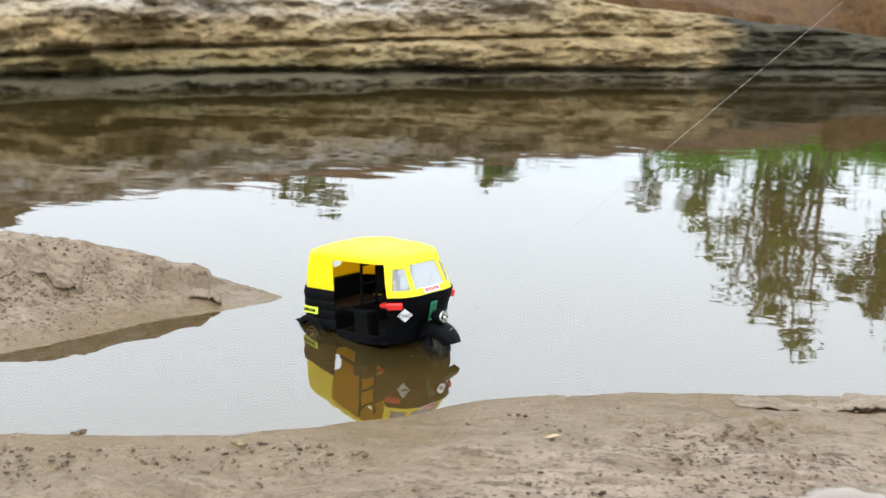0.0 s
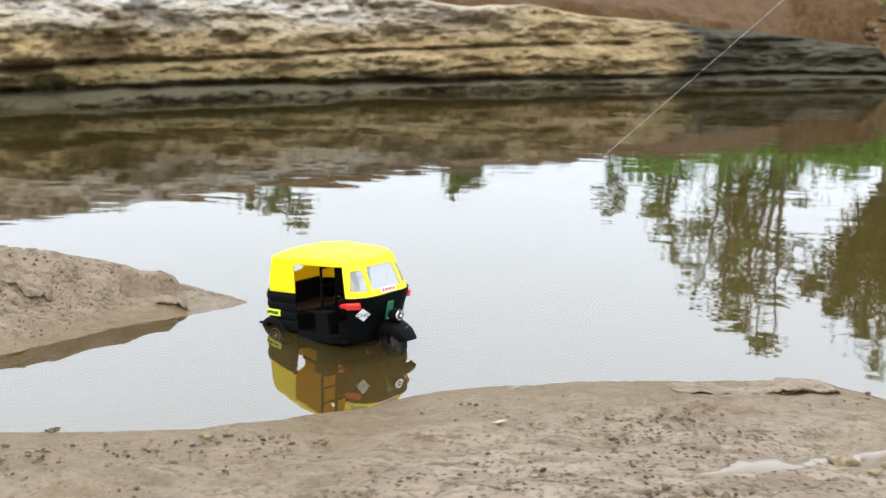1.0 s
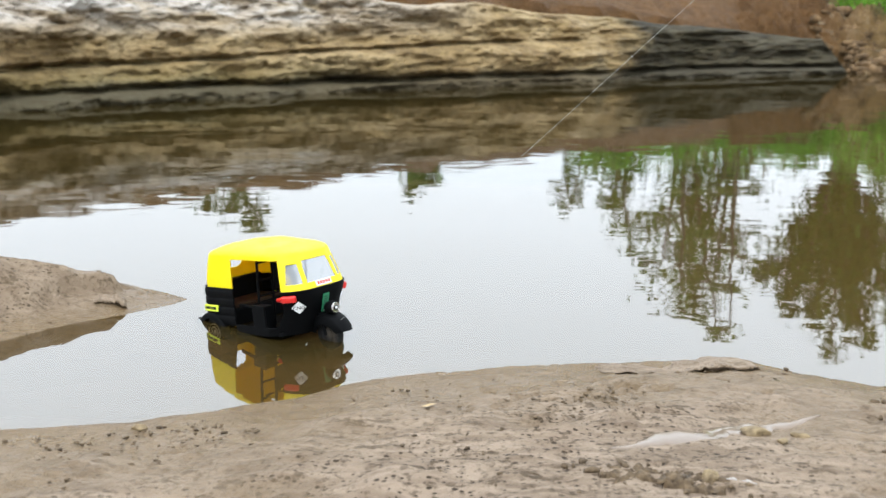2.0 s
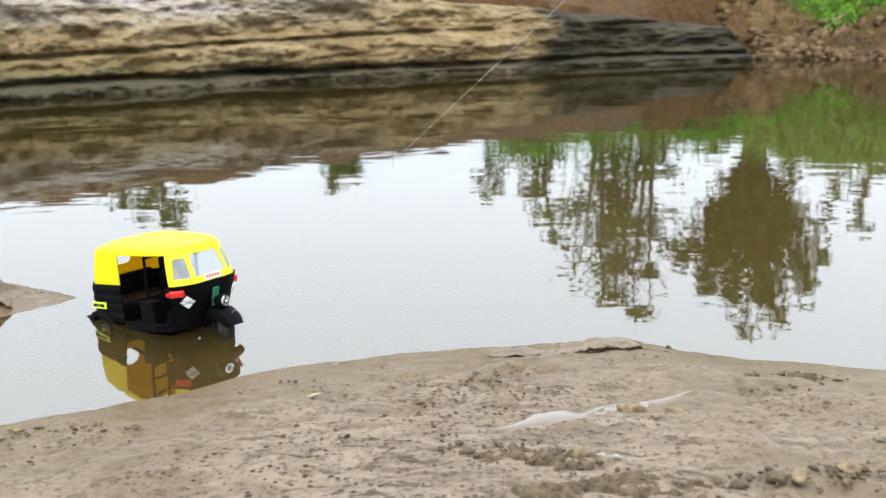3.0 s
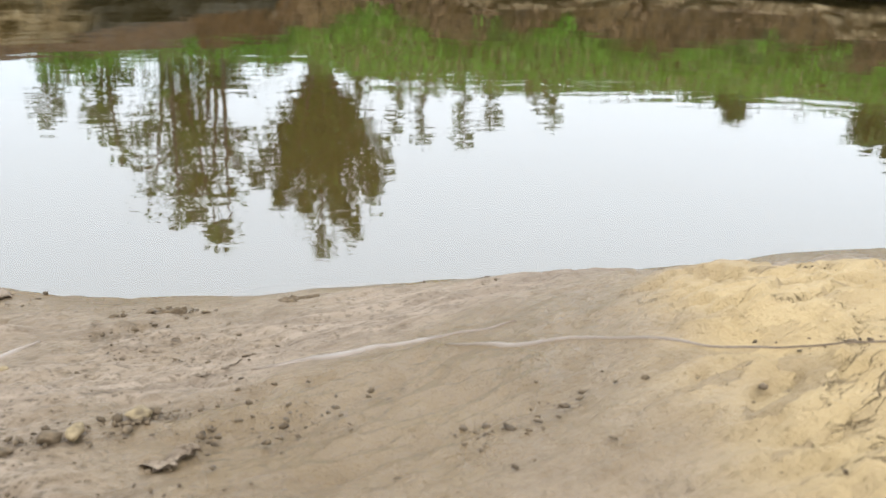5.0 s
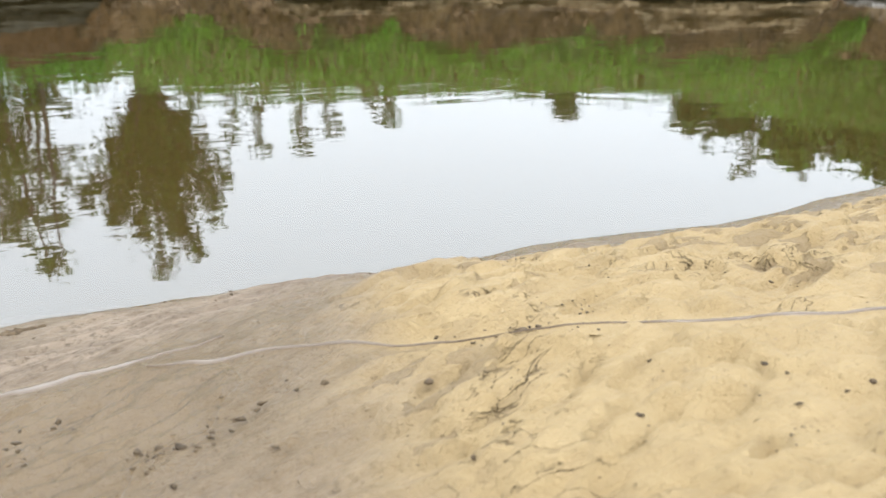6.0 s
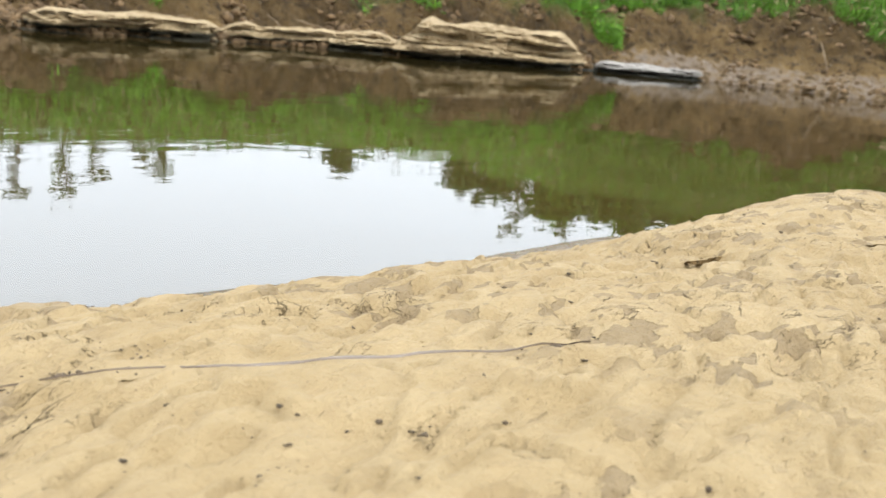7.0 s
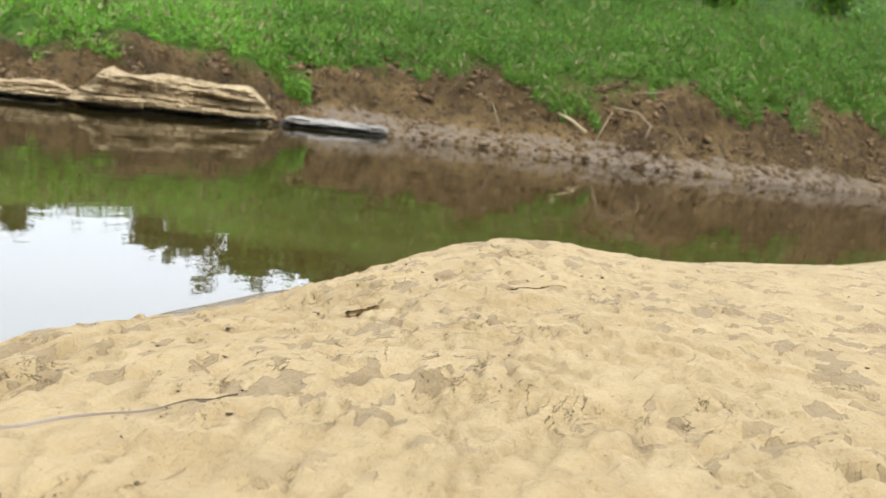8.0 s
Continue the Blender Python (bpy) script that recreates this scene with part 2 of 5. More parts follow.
def bark_material(name, a_col, b_col):
    m, n, l, b = mat(name)
    f = noise_node(n, l, position(n, l, (8, 8, 1.5)), 4, 5, 0.6)
    l.new(mix(n, l, f, a_col, b_col), b.inputs["Base Color"])
    b.inputs["Roughness"].default_value = 0.9
    bump(n, l, b, f, 0.6, 0.01)
    return m


def stone_material(name, a_col, b_col, scale=120, rough=0.6):
    m, n, l, b = mat(name)
    f = noise_node(n, l, position(n, l), scale, 5, 0.65)
    l.new(mix(n, l, ramp(n, l, f, [(0.35, 0), (0.65, 1)]), a_col, b_col), b.inputs["Base Color"])
    b.inputs["Roughness"].default_value = rough
    b.inputs["Specular IOR Level"].default_value = 0.25
    bump(n, l, b, f, 0.5, 0.0015)
    return m


def plastic(name, col, rough=0.35, dirt=0.12, dirt_col=(0.22, 0.17, 0.11), metal=0.0):
    m, n, l, b = mat(name)
    t = n.new("ShaderNodeTexCoord")
    f = noise_node(n, l, t.outputs["Object"], 60, 5, 0.65)
    s = noise_node(n, l, t.outputs["Object"], 420, 3, 0.6)
    l.new(mix(n, l, calc(n, l, "MULTIPLY", ramp(n, l, f, [(0.5, 0), (0.75, 1)]), dirt), col, dirt_col), b.inputs["Base Color"])
    l.new(ramp(n, l, f, [(0.3, rough), (0.8, min(1, rough + 0.25))]), b.inputs["Roughness"])
    b.inputs["Metallic"].default_value = metal
    if max(col) < 0.1:
        b.inputs["Specular IOR Level"].default_value = 0.06
    bump(n, l, b, s, 0.08, 0.0003)
    return m


def see_through(m, kind, col, amount):
    """Lets part of the light through a thin sheet."""
    n, l = m.node_tree.nodes, m.node_tree.links
    t = n.new(kind)
    t.inputs["Color"].default_value = (*col, 1)
    mx = n.new("ShaderNodeMixShader")
    mx.inputs[0].default_value = amount
    l.new(n["Principled BSDF"].outputs[0], mx.inputs[1])
    l.new(t.outputs[0], mx.inputs[2])
    l.new(mx.outputs[0], n["Material Output"].inputs["Surface"])
    return m


GROUND = ground_material()
WATER = water_material()
PUDDLE = puddle_material()
ROCK = rock_material()
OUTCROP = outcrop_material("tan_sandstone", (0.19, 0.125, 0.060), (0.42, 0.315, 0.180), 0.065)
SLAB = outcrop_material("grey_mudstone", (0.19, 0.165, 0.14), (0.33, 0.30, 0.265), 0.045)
LEAF_DARK = leaf_material("olive_tree_leaves", (0.04, 0.075, 0.008), (0.13, 0.19, 0.026))
LEAF_AIRY = leaf_material("pale_tree_leaves", (0.05, 0.09, 0.012), (0.16, 0.235, 0.045))
LEAF_BUSH = leaf_material("bush_leaves", (0.035, 0.075, 0.015), (0.11, 0.19, 0.04))
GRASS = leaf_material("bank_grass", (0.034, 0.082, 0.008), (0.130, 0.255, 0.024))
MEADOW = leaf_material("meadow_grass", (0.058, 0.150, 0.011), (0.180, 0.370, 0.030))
GRASS_DRY = leaf_material("dry_grass", (0.09, 0.085, 0.025), (0.22, 0.19, 0.08))
BARK = bark_material("grey_bark", (0.09, 0.065, 0.045), (0.2, 0.16, 0.12))
DRYWOOD = bark_material("dry_bleached_wood", (0.26, 0.18, 0.09), (0.42, 0.32, 0.18))
TWIG = bark_material("dry_twig", (0.14, 0.09, 0.05), (0.32, 0.23, 0.14))
PEBBLE_TAN = stone_material("tan_pebble", (0.085, 0.058, 0.030), (0.235, 0.172, 0.092), 170)
PEBBLE_GREY = stone_material("grey_pebble", (0.2, 0.18, 0.16), (0.34, 0.31, 0.28))
CLOD = stone_material("dark_mud_clod", (0.04, 0.026, 0.014), (0.13, 0.09, 0.052), 160, 0.8)
YELLOW = see_through(plastic("yellow_plastic", (0.90, 0.76, 0.0), 0.38, 0.04), "ShaderNodeBsdfTranslucent", (0.95, 0.62, 0.0), 0.3)
BLACK = plastic("black_plastic", (0.0015, 0.0017, 0.002), 0.5, 0.0)
SILVER = plastic("chrome_plastic", (0.8, 0.78, 0.75), 0.18, 0.2, metal=1.0)
RUBBER = plastic("black_tyre_plastic", (0.014, 0.014, 0.014), 0.6, 0.2)
RED = plastic("red_plastic", (0.62, 0.02, 0.015), 0.3, 0.05)
ORANGE = plastic("orange_plastic", (0.75, 0.16, 0.02), 0.4, 0.05)
GREEN = plastic("green_sticker", (0.015, 0.16, 0.07), 0.5, 0.05)
WHITE = plastic("white_sticker", (0.75, 0.75, 0.74), 0.5, 0.05)
LIME = plastic("yellow_green_sticker", (0.62, 0.72, 0.04), 0.5, 0.05)
INK = plastic("black_print", (0.02, 0.02, 0.02), 0.6, 0.0)
REDINK = plastic("red_print", (0.6, 0.05, 0.03), 0.6, 0.0)
FILM = see_through(plastic("scuffed_clear_film", (0.36, 0.38, 0.40), 0.25, 0.25, (0.3, 0.3, 0.3)), "ShaderNodeBsdfTransparent", (0.9, 0.92, 0.95), 0.5)
CORD = see_through(plastic("clear_nylon", (0.55, 0.55, 0.5), 0.3, 0.0), "ShaderNodeBsdfTransparent", (1, 1, 1), 0.35)
BROWN = plastic("brown_plastic", (0.025, 0.013, 0.007), 0.5, 0.1)


# ---- mesh helpers ----
def mesh_from(name, verts, faces, material, smooth=False):
    me = bpy.data.meshes.new(name)
    me.from_pydata(verts, [], faces)
    if material is not None:
        me.materials.append(material)
    if smooth:
        me.shade_smooth()
    me.update()
    return me


def grid_mesh(name, p, material, smooth=True):
    """A sheet from an array of places, rows by columns."""
    rows, cols = p.shape[:2]
    idx = np.arange(rows * cols).reshape(rows, cols)
    quads = np.stack([idx[:-1, :-1], idx[:-1, 1:], idx[1:, 1:], idx[1:, :-1]], -1).reshape(-1, 4)
    me = bpy.data.meshes.new(name)
    me.vertices.add(rows * cols)
    me.vertices.foreach_set("co", p.reshape(-1).astype(np.float32))
    me.loops.add(quads.size)
    me.loops.foreach_set("vertex_index", quads.reshape(-1).astype(np.int32))
    me.polygons.add(len(quads))
    me.polygons.foreach_set("loop_start", np.arange(0, quads.size, 4, dtype=np.int32))
    me.polygons.foreach_set("loop_total", np.full(len(quads), 4, dtype=np.int32))
    me.update(calc_edges=True)
    me.materials.append(material)
    if smooth:
        me.shade_smooth()
    return me


def part(name, data, parent, label=""):
    """One mesh as a part of a thing or of a part."""
    if isinstance(data, tuple):
        bm, material = data
        me = bpy.data.meshes.new(name)
        bm.to_mesh(me)
        bm.free()
        me.materials.append(material)
        data = me
    ob = new(name, data)
    ob.parent = parent
    return tagged(ob, label)


def hash2(ix, iy, seed):
    h = (ix.astype(np.int64) * 374761393 + iy.astype(np.int64) * 668265263 + seed * 974634777) & 0xFFFFFFFF
    h = ((h ^ (h >> 13)) * 1274126177) & 0xFFFFFFFF
    return ((h ^ (h >> 16)) & 0xFFFF) / 65535.0


def vnoise(x, y, seed=0):
    ix, iy = np.floor(x), np.floor(y)
    fx, fy = x - ix, y - iy
    fx, fy = fx * fx * (3 - 2 * fx), fy * fy * (3 - 2 * fy)
    a00, a10 = hash2(ix, iy, seed), hash2(ix + 1, iy, seed)
    a01, a11 = hash2(ix, iy + 1, seed), hash2(ix + 1, iy + 1, seed)
    return (a00 * (1 - fx) + a10 * fx) * (1 - fy) + (a01 * (1 - fx) + a11 * fx) * fy - 0.5


def fbm(x, y, octaves=4, seed=0, gain=0.5):
    total, amp = 0, 1.0
    for k in range(octaves):
        total = total + amp * vnoise(x * 2 ** k + 17.3 * k, y * 2 ** k - 9.1 * k, seed + k)
        amp *= gain
    return total


def smooth(a_val, b_val, x):
    t = np.clip((x - a_val) / (b_val - a_val), 0, 1)
    return t * t * (3 - 2 * t)


# ---- the lie of the land ----
SHORE_X = (-40, -3, -0.6, -0.19, -0.04, 0.07, 0.11, 0.19, 0.28, 0.38, 0.455, 0.495, 0.57, 0.65, 0.83, 0.97, 1.1, 1.2, 1.33, 1.45, 1.57, 1.7, 1.92, 2.1, 2.25, 2.5, 2.9, 3.4, 6, 14, 60)
SHORE_Y = (-9, -0.2, 0.58, 0.69, 0.72, 0.77, 0.81, 0.84, 0.87, 0.90, 0.905, 0.875, 0.84, 0.82, 0.797, 0.778, 0.766, 0.762, 0.746, 0.714, 0.714, 0.726, 0.722, 0.69, 0.66, 0.42, 0.2, 0.0, -1.0, -5, -20)
CENTRE = (0.4, 0.1)
FAR_A = (-180, -110, -77, -35.6, -21.8, -8.1, 3.5, 12, 15.8, 19.5, 23.9, 28.5, 35.3, 43, 48.5, 57.2, 65.4, 72.6, 79.4, 86, 92, 110, 180)
FAR_R = (9, 6, 4.0, 3.38, 3.77, 4.24, 4.9, 5.78, 6.24, 6.58, 6.67, 6.45, 7.1, 8.0, 8.15, 9.3, 10.2, 10.4, 10.5, 11.6, 13.4, 16, 30)


def shore_gap(x, y):
    """How far a place lies inland of the near shore."""
    wob = 0.022 * fbm(x * 9, y * 3, 3, 5) * np.exp(-np.abs(x - 0.5))
    return np.interp(x, SHORE_X, SHORE_Y) + wob - y


def far_gap(x, y):
    """How far a place lies beyond the far shore, and its bearing."""
    dx, dy = x - CENTRE[0], y - CENTRE[1]
    ang, rad = np.degrees(np.arctan2(dx, dy)), np.hypot(dx, dy)
    return rad - np.interp(ang, FAR_A, FAR_R), ang


def cliff_height(ang):
    return np.interp(ang, (-110, -36, -20, -8, 3, 8, 12, 16.5, 18), (0.50, 0.475, 0.45, 0.405, 0.34, 0.3, 0.27, 0.22, 0.0))


def land(x, y):
    d = shore_gap(x, y)
    # near shore: a mud beach that grows into a steeper sand bank
    s = np.interp(x, (0.45, 0.6, 0.75, 0.9, 1.3, 2.5), (0.085, 0.13, 0.26, 0.47, 0.5, 0.5))
    top = np.interp(x, (0.4, 0.75, 0.95, 1.9, 2.5, 6), (0.12, 0.135, 0.14, 0.14, 0.158, 0.165))
    inland = top * (1 - np.exp(-np.maximum(d, 0) * s / top))
    inland = inland * (1 - 0.55 * smooth(0.28, 0.05, d) * smooth(0.85, 1.15, x) * smooth(2.25, 2.05, x))
    inland += 0.036 * np.exp(-((x - 1.98) / 0.25) ** 2 - ((y - 0.37) / 0.135) ** 2)
    swell = smooth(0.0, 0.25, d)
    inland += swell * (0.018 * fbm(x * 3, y * 3, 3, 11) + 0.006 * fbm(x * 11, y * 14, 3, 21))
    inland += smooth(2.5, 8, d) * 0.8
    bed = -0.125 * np.minimum(-np.minimum(d, 0), 0.4) - 0.35 * np.maximum(-d - 0.4, 0)
    z = np.where(d > 0, inland, np.maximum(bed, -0.6))
    # the tongue of mud with its broken edge
    nx, ny = 0.765, -0.644
    dn = -((x + 0.125) * nx + (y - 1.02) * ny) + 0.018 * fbm(x * 16, y * 16, 3, 31)
    df = 1.105 - y + 0.02 * fbm(x * 12, y * 12, 2, 37) - np.maximum(x + 0.2, 0) * 0.5
    dm = np.minimum(dn, df)
    tongue = np.where(dm > 0, 0.010 * smooth(0, 0.05, dm) + 0.024 * smooth(0.02, 0.16, dm), 0.12 * dm)
    tongue += 0.016 * smooth(0.045, 0.056, dm + 0.03 * fbm(x * 14, y * 22, 3, 41)) * smooth(0.93, 1.0, y - 0.1 * (x + 0.3)) * smooth(-0.15, -0.18, x)
    tongue += 0.017 * smooth(0.06, 0.12, dm) * smooth(-0.14, -0.22, x)
    tongue = tongue - 0.006 * smooth(-0.02, -0.25, dm)
    z = np.maximum(z, np.maximum(tongue, -0.6))
    # shallow puddle hollow and a runnel
    u = ((x - 0.40) * 0.85 + (y - 0.705) * 0.52) / 0.10
    v = (-(x - 0.40) * 0.52 + (y - 0.705) * 0.85) / 0.022
    z = z - 0.005 * np.exp(-(u * u + v * v))
    # far shore
    g, ang = far_gap(x, y)
    cl = cliff_height(ang)
    soilh = np.interp(ang, (-40, 10, 17, 24, 40, 47, 56, 62, 95), (0.08, 0.15, 0.26, 0.18, 0.18, 0.24, 0.30, 0.30, 0.38))
    rocky = smooth(18.5, 16.0, ang)
    rough = fbm(x * 2.2, y * 2.2, 5, 61)
    flat = np.interp(ang, (52, 60, 95), (0.04, 0.13, 0.24))
    gentle = 0.04 * smooth(0, 0.15, g) + flat * smooth(0, 0.9, g) + soilh * smooth(0.35, 1.3, g - np.interp(ang, (50, 62), (0.3, 0.0)) * -1)
    gentle += 0.13 * rough * smooth(0.1, 0.6, g)
    ledge = (cl + 0.02) * smooth(0.58, 0.78, g) - 0.5 * smooth(0.62, 0.45, g) + soilh * smooth(0.5, 1.8, g) + 0.10 * rough * smooth(0.5, 1.0, g)
    slope = np.interp(ang, (-40, 5, 15, 22, 50, 58, 70, 95), (0.10, 0.10, 0.14, 0.36, 0.40, 0.45, 0.55, 0.75))
    cap = np.interp(ang, (-40, 10, 22, 50, 58, 75, 110), (0.6, 0.75, 1.5, 1.5, 2.9, 4.2, 5.0))
    rise = cap * (1 - np.exp(-np.maximum(g - np.interp(ang, (18, 24, 50, 58), (0.9, 0.5, 0.5, 0.9)), 0) * slope / cap))
    far = np.where(g > 0, ledge * rocky + gentle * (1 - rocky) + rise, np.maximum(1.2 * g - 0.5 * rocky, -0.6))
    far += 0.08 * fbm(x * 0.9, y * 0.9, 3, 71) * smooth(1, 3, g)
    return np.maximum(z, far)


PUDDLE_LINE = ((0.31, 0.652), (0.35, 0.672), (0.395, 0.701), (0.43, 0.722), (0.475, 0.745))
SHEET_LINE = ((0.60, 0.630), (0.645, 0.622), (0.685, 0.612), (0.725, 0.592), (0.765, 0.572))
RUNNEL_LINE = ((0.715, 0.575), (0.742, 0.547), (0.786, 0.497), (0.826, 0.451), (0.86, 0.413), (0.934, 0.367), (0.99, 0.339), (1.033, 0.302), (1.08, 0.272), (1.13, 0.254), (1.153, 0.233))


def off_line(x, y, line):
    """The distance from a line of places."""
    best = np.full(np.shape(x), 9.0)
    for (x0, y0), (x1, y1) in zip(line, line[1:]):
        ln = (x1 - x0) ** 2 + (y1 - y0) ** 2
        t = np.clip(((x - x0) * (x1 - x0) + (y - y0) * (y1 - y0)) / ln, 0, 1)
        best = np.minimum(best, np.hypot(x - x0 - t * (x1 - x0), y - y0 - t * (y1 - y0)))
    return best


def axis(a_val, b_val, step, reach):
    core = list(np.arange(a_val, b_val, step))
    lo, hi, k = core[0], core[-1], step
    left, right = [], []
    while hi < reach:
        k = max(step, 0.042 * (hi - core[-1] + 0.1))
        hi += k
        right.append(hi)
    while lo > -reach:
        k = max(step, 0.042 * (core[0] - lo + 0.1))
        lo -= k
        left.append(lo)
    return np.array(left[::-1] + core + right)


def bank_cover(g, ang):
    """How far the finely broken sheet of the far bank covers the ground."""
    return smooth(-0.05, 0.15, g) * smooth(3.3, 2.8, g) * smooth(10, 13, ang) * smooth(101, 98, ang)


def far_tints(X, Y, Z, g, ang):
    greyflat = smooth(0.26, 0.17, Z + 0.1 * fbm(X * 2, Y * 2, 3, 117)) * smooth(56, 61, ang) * (g > -0.4)
    soil = smooth(-0.3, 0.0, g) * (1 - 0.55 * greyflat) * np.where((ang < 19) & (g > 0.3), 0.62, 1.0)
    edge = grass_edge(ang)
    grass = smooth(-0.25, 0.25, g - edge + 0.7 * fbm(X * 1.4, Y * 1.4, 4, 121)) * (g > 0.2)
    clay = smooth(20, 16, ang) * smooth(0.2, 0.5, g) * (1 - grass)
    return soil, grass, clay


def grass_edge(ang):
    return np.interp(ang, (-60, 5, 15, 22, 30, 38, 50, 60, 95), (2.6, 2.2, 1.7, 1.05, 0.95, 1.15, 1.25, 1.35, 1.5))


def give(me, **values):
    for name, val in values.items():
        me.attributes.new(name, "FLOAT", "POINT").data.foreach_set("value", np.asarray(val).reshape(-1).astype(np.float32))


def build_ground():
    X, Y = np.meshgrid(axis(-0.5, 2.1, 0.0045, 900), axis(0.0, 1.12, 0.0042, 900))
    Z = land(X, Y)
    d = shore_gap(X, Y)
    g, ang = far_gap(X, Y)
    near = np.exp(-np.maximum(0, np.hypot(X - 0.6, Y - 0.5) - 1.0) * 2)
    lo, hi = np.interp(X, (0.75, 1.2), (0.050, 0.011)), np.interp(X, (0.75, 1.2), (0.088, 0.019))
    sand = smooth(lo, hi, Z + np.interp(X, (0.75, 1.1), (0.02, 0.006)) * fbm(X * 7, Y * 9, 4, 81)) * smooth(-0.10, 0.14, X - 0.70 - 1.5 * np.maximum(Y - 0.43, 0) + 0.18 * fbm(X * 5, Y * 5, 4, 83)) * (g < -0.5)
    # pitted mud, crumbs and small tears
    pits = fbm(X * 70, Y * 85, 2, 91, 0.6)
    crumb = smooth(0.22, 0.42, pits) * smooth(-0.15, 0.2, fbm(X * 7, Y * 8, 3, 95))
    holes = smooth(0.25, 0.40, fbm(X * 62 + 5, Y * 75, 2, 97, 0.5)) * smooth(-0.1, 0.25, fbm(X * 5, Y * 6, 3, 99))
    pitted = smooth(0.62, 0.40, X + 0.12 * fbm(X * 5, Y * 5, 3, 107))
    crumb, holes = crumb * (0.2 + 0.8 * pitted), holes * (0.25 + 0.75 * pitted)
    mudz = 0.0038 * crumb - 0.0055 * holes + 0.0060 * fbm(X * 22, Y * 48, 4, 101, 0.62) + 0.006 * fbm(X * 7 - Y * 3, Y * 22 - X * 6, 3, 102)
    # wind-worn shelves on the sand: long low steps with a crisp lower edge
    shelf = fbm(X * 6 + Y * 3, Y * 15 - X * 4, 4, 103, 0.55)
    step = 3.0 * shelf - np.floor(3.0 * shelf)
    ripple = 0.006 * shelf + 0.0055 * smooth(0.0, 0.12, step) * smooth(1.0, 0.4, step) + 0.006 * fbm(X * 26, Y * 36, 4, 105, 0.6)
    dimple = smooth(0.10, 0.20, fbm(X * 12, Y * 17, 2, 109))
    ripple = ripple - 0.006 * dimple
    calm = smooth(0.006, 0.022, off_line(X, Y, RUNNEL_LINE)) * smooth(0.016, 0.034, off_line(X, Y, PUDDLE_LINE)) * smooth(0.008, 0.03, off_line(X, Y, SHEET_LINE))
    Z = Z + calm * near * smooth(-0.002, 0.012, Z) * (mudz * (1 - sand) + ripple * sand) * (g < -0.5)
    me = grid_mesh("ground", np.stack([X, Y, Z - 0.10 * bank_cover(g, ang)], -1), GROUND)
    wet = smooth(np.interp(X, (0.9, 1.3), (0.022, 0.020)), np.interp(X, (0.9, 1.3), (0.0, 0.008)), Z + 0.008 * fbm(X * 11, Y * 11, 3, 111)) * (g < -0.4)
    damp = smooth(0.40, 0.52, X + 0.06 * fbm(X * 6, Y * 6, 3, 115)) * smooth(0.66, 0.58, Y - 0.10 * np.maximum(X - 0.55, 0) + 0.05 * fbm(X * 6, Y * 9, 3, 119)) * (1 - sand)
    damp = damp * (0.72 + 0.28 * smooth(-0.25, 0.15, fbm(X * 6, Y * 6, 3, 113))) * (g < -0.4) * near
    wet = np.maximum(wet, damp)
    wet = np.maximum(wet, 0.3 * smooth(-0.08, -0.14, X) * smooth(0.78, 0.84, Y) * (Z > 0) * (g < -0.4))
    soil, grass, clay = far_tints(X, Y, Z, g, ang)
    inlandgrass = smooth(5, 8, d) * (g < -1)
    give(me, sand=np.where((g > 0.3) & (ang < 19), 0.6, sand), pitted=pitted * (g < -0.5), wet=wet, soil=soil, grass=np.maximum(grass, inlandgrass), clay=clay)
    ground = new("ground", me)
    tagged(ground, "brown river mud and pale sand rising to a grassy bank", "ground", kind="structure")


def build_bank():
    """The broken, washed-out earth of the far bank in close detail."""
    ang, g = np.meshgrid(np.linspace(10, 101, 1250), np.concatenate([np.linspace(-0.1, 1.6, 100), np.linspace(1.62, 3.3, 36)]))
    rad = np.interp(ang, FAR_A, FAR_R) + g
    X, Y = CENTRE[0] + rad * np.sin(np.radians(ang)), CENTRE[1] + rad * np.cos(np.radians(ang))
    Z = land(X, Y)
    soil, grass, clay = far_tints(X, Y, Z, g, ang)
    torn = np.abs(fbm(X * 3.0, Y * 3.0, 5, 261, 0.62))
    scar = smooth(0.30, 0.55, g + 0.5 * fbm(X * 2.2, Y * 2.2, 4, 263)) * smooth(1.5, 0.8, g - 0.2 * fbm(X * 2, Y * 2, 3, 265))
    flat = smooth(57, 61, ang) * smooth(0.9, 0.55, g)
    Z = Z + smooth(0.05, 0.3, g) * (1 - 0.8 * flat) * (0.05 * scar - 0.16 * torn * (0.35 + 0.65 * scar) + 0.06 * fbm(X * 14, Y * 14, 4, 267, 0.6))
    Z = Z + flat * smooth(0.0, 0.1, g) * 0.022 * fbm(X * 16, Y * 16, 3, 269, 0.6)
    cover = bank_cover(g, ang)
    me = grid_mesh("bank", np.stack([X, Y, Z - 0.25 * (1 - cover)], -1), GROUND)
    give(me, sand=np.where((g > 0.3) & (ang < 19), 0.6, 0.0), pitted=0 * X, wet=0 * X, soil=soil, grass=grass, clay=clay)
    tagged(new("bank", me), "eroded brown earth bank with a strip of grey mud", "bank", kind="structure")


def build_water():
    p = np.array([[(-900, -900, 0), (900, -900, 0)], [(-900, 900, 0), (900, 900, 0)]], dtype=float)
    ob = new("water", grid_mesh("water", p, WATER))
    ob.visible_shadow = False
    tagged(ob, "still murky brown river water mirroring sky and trees", "water", kind="structure")


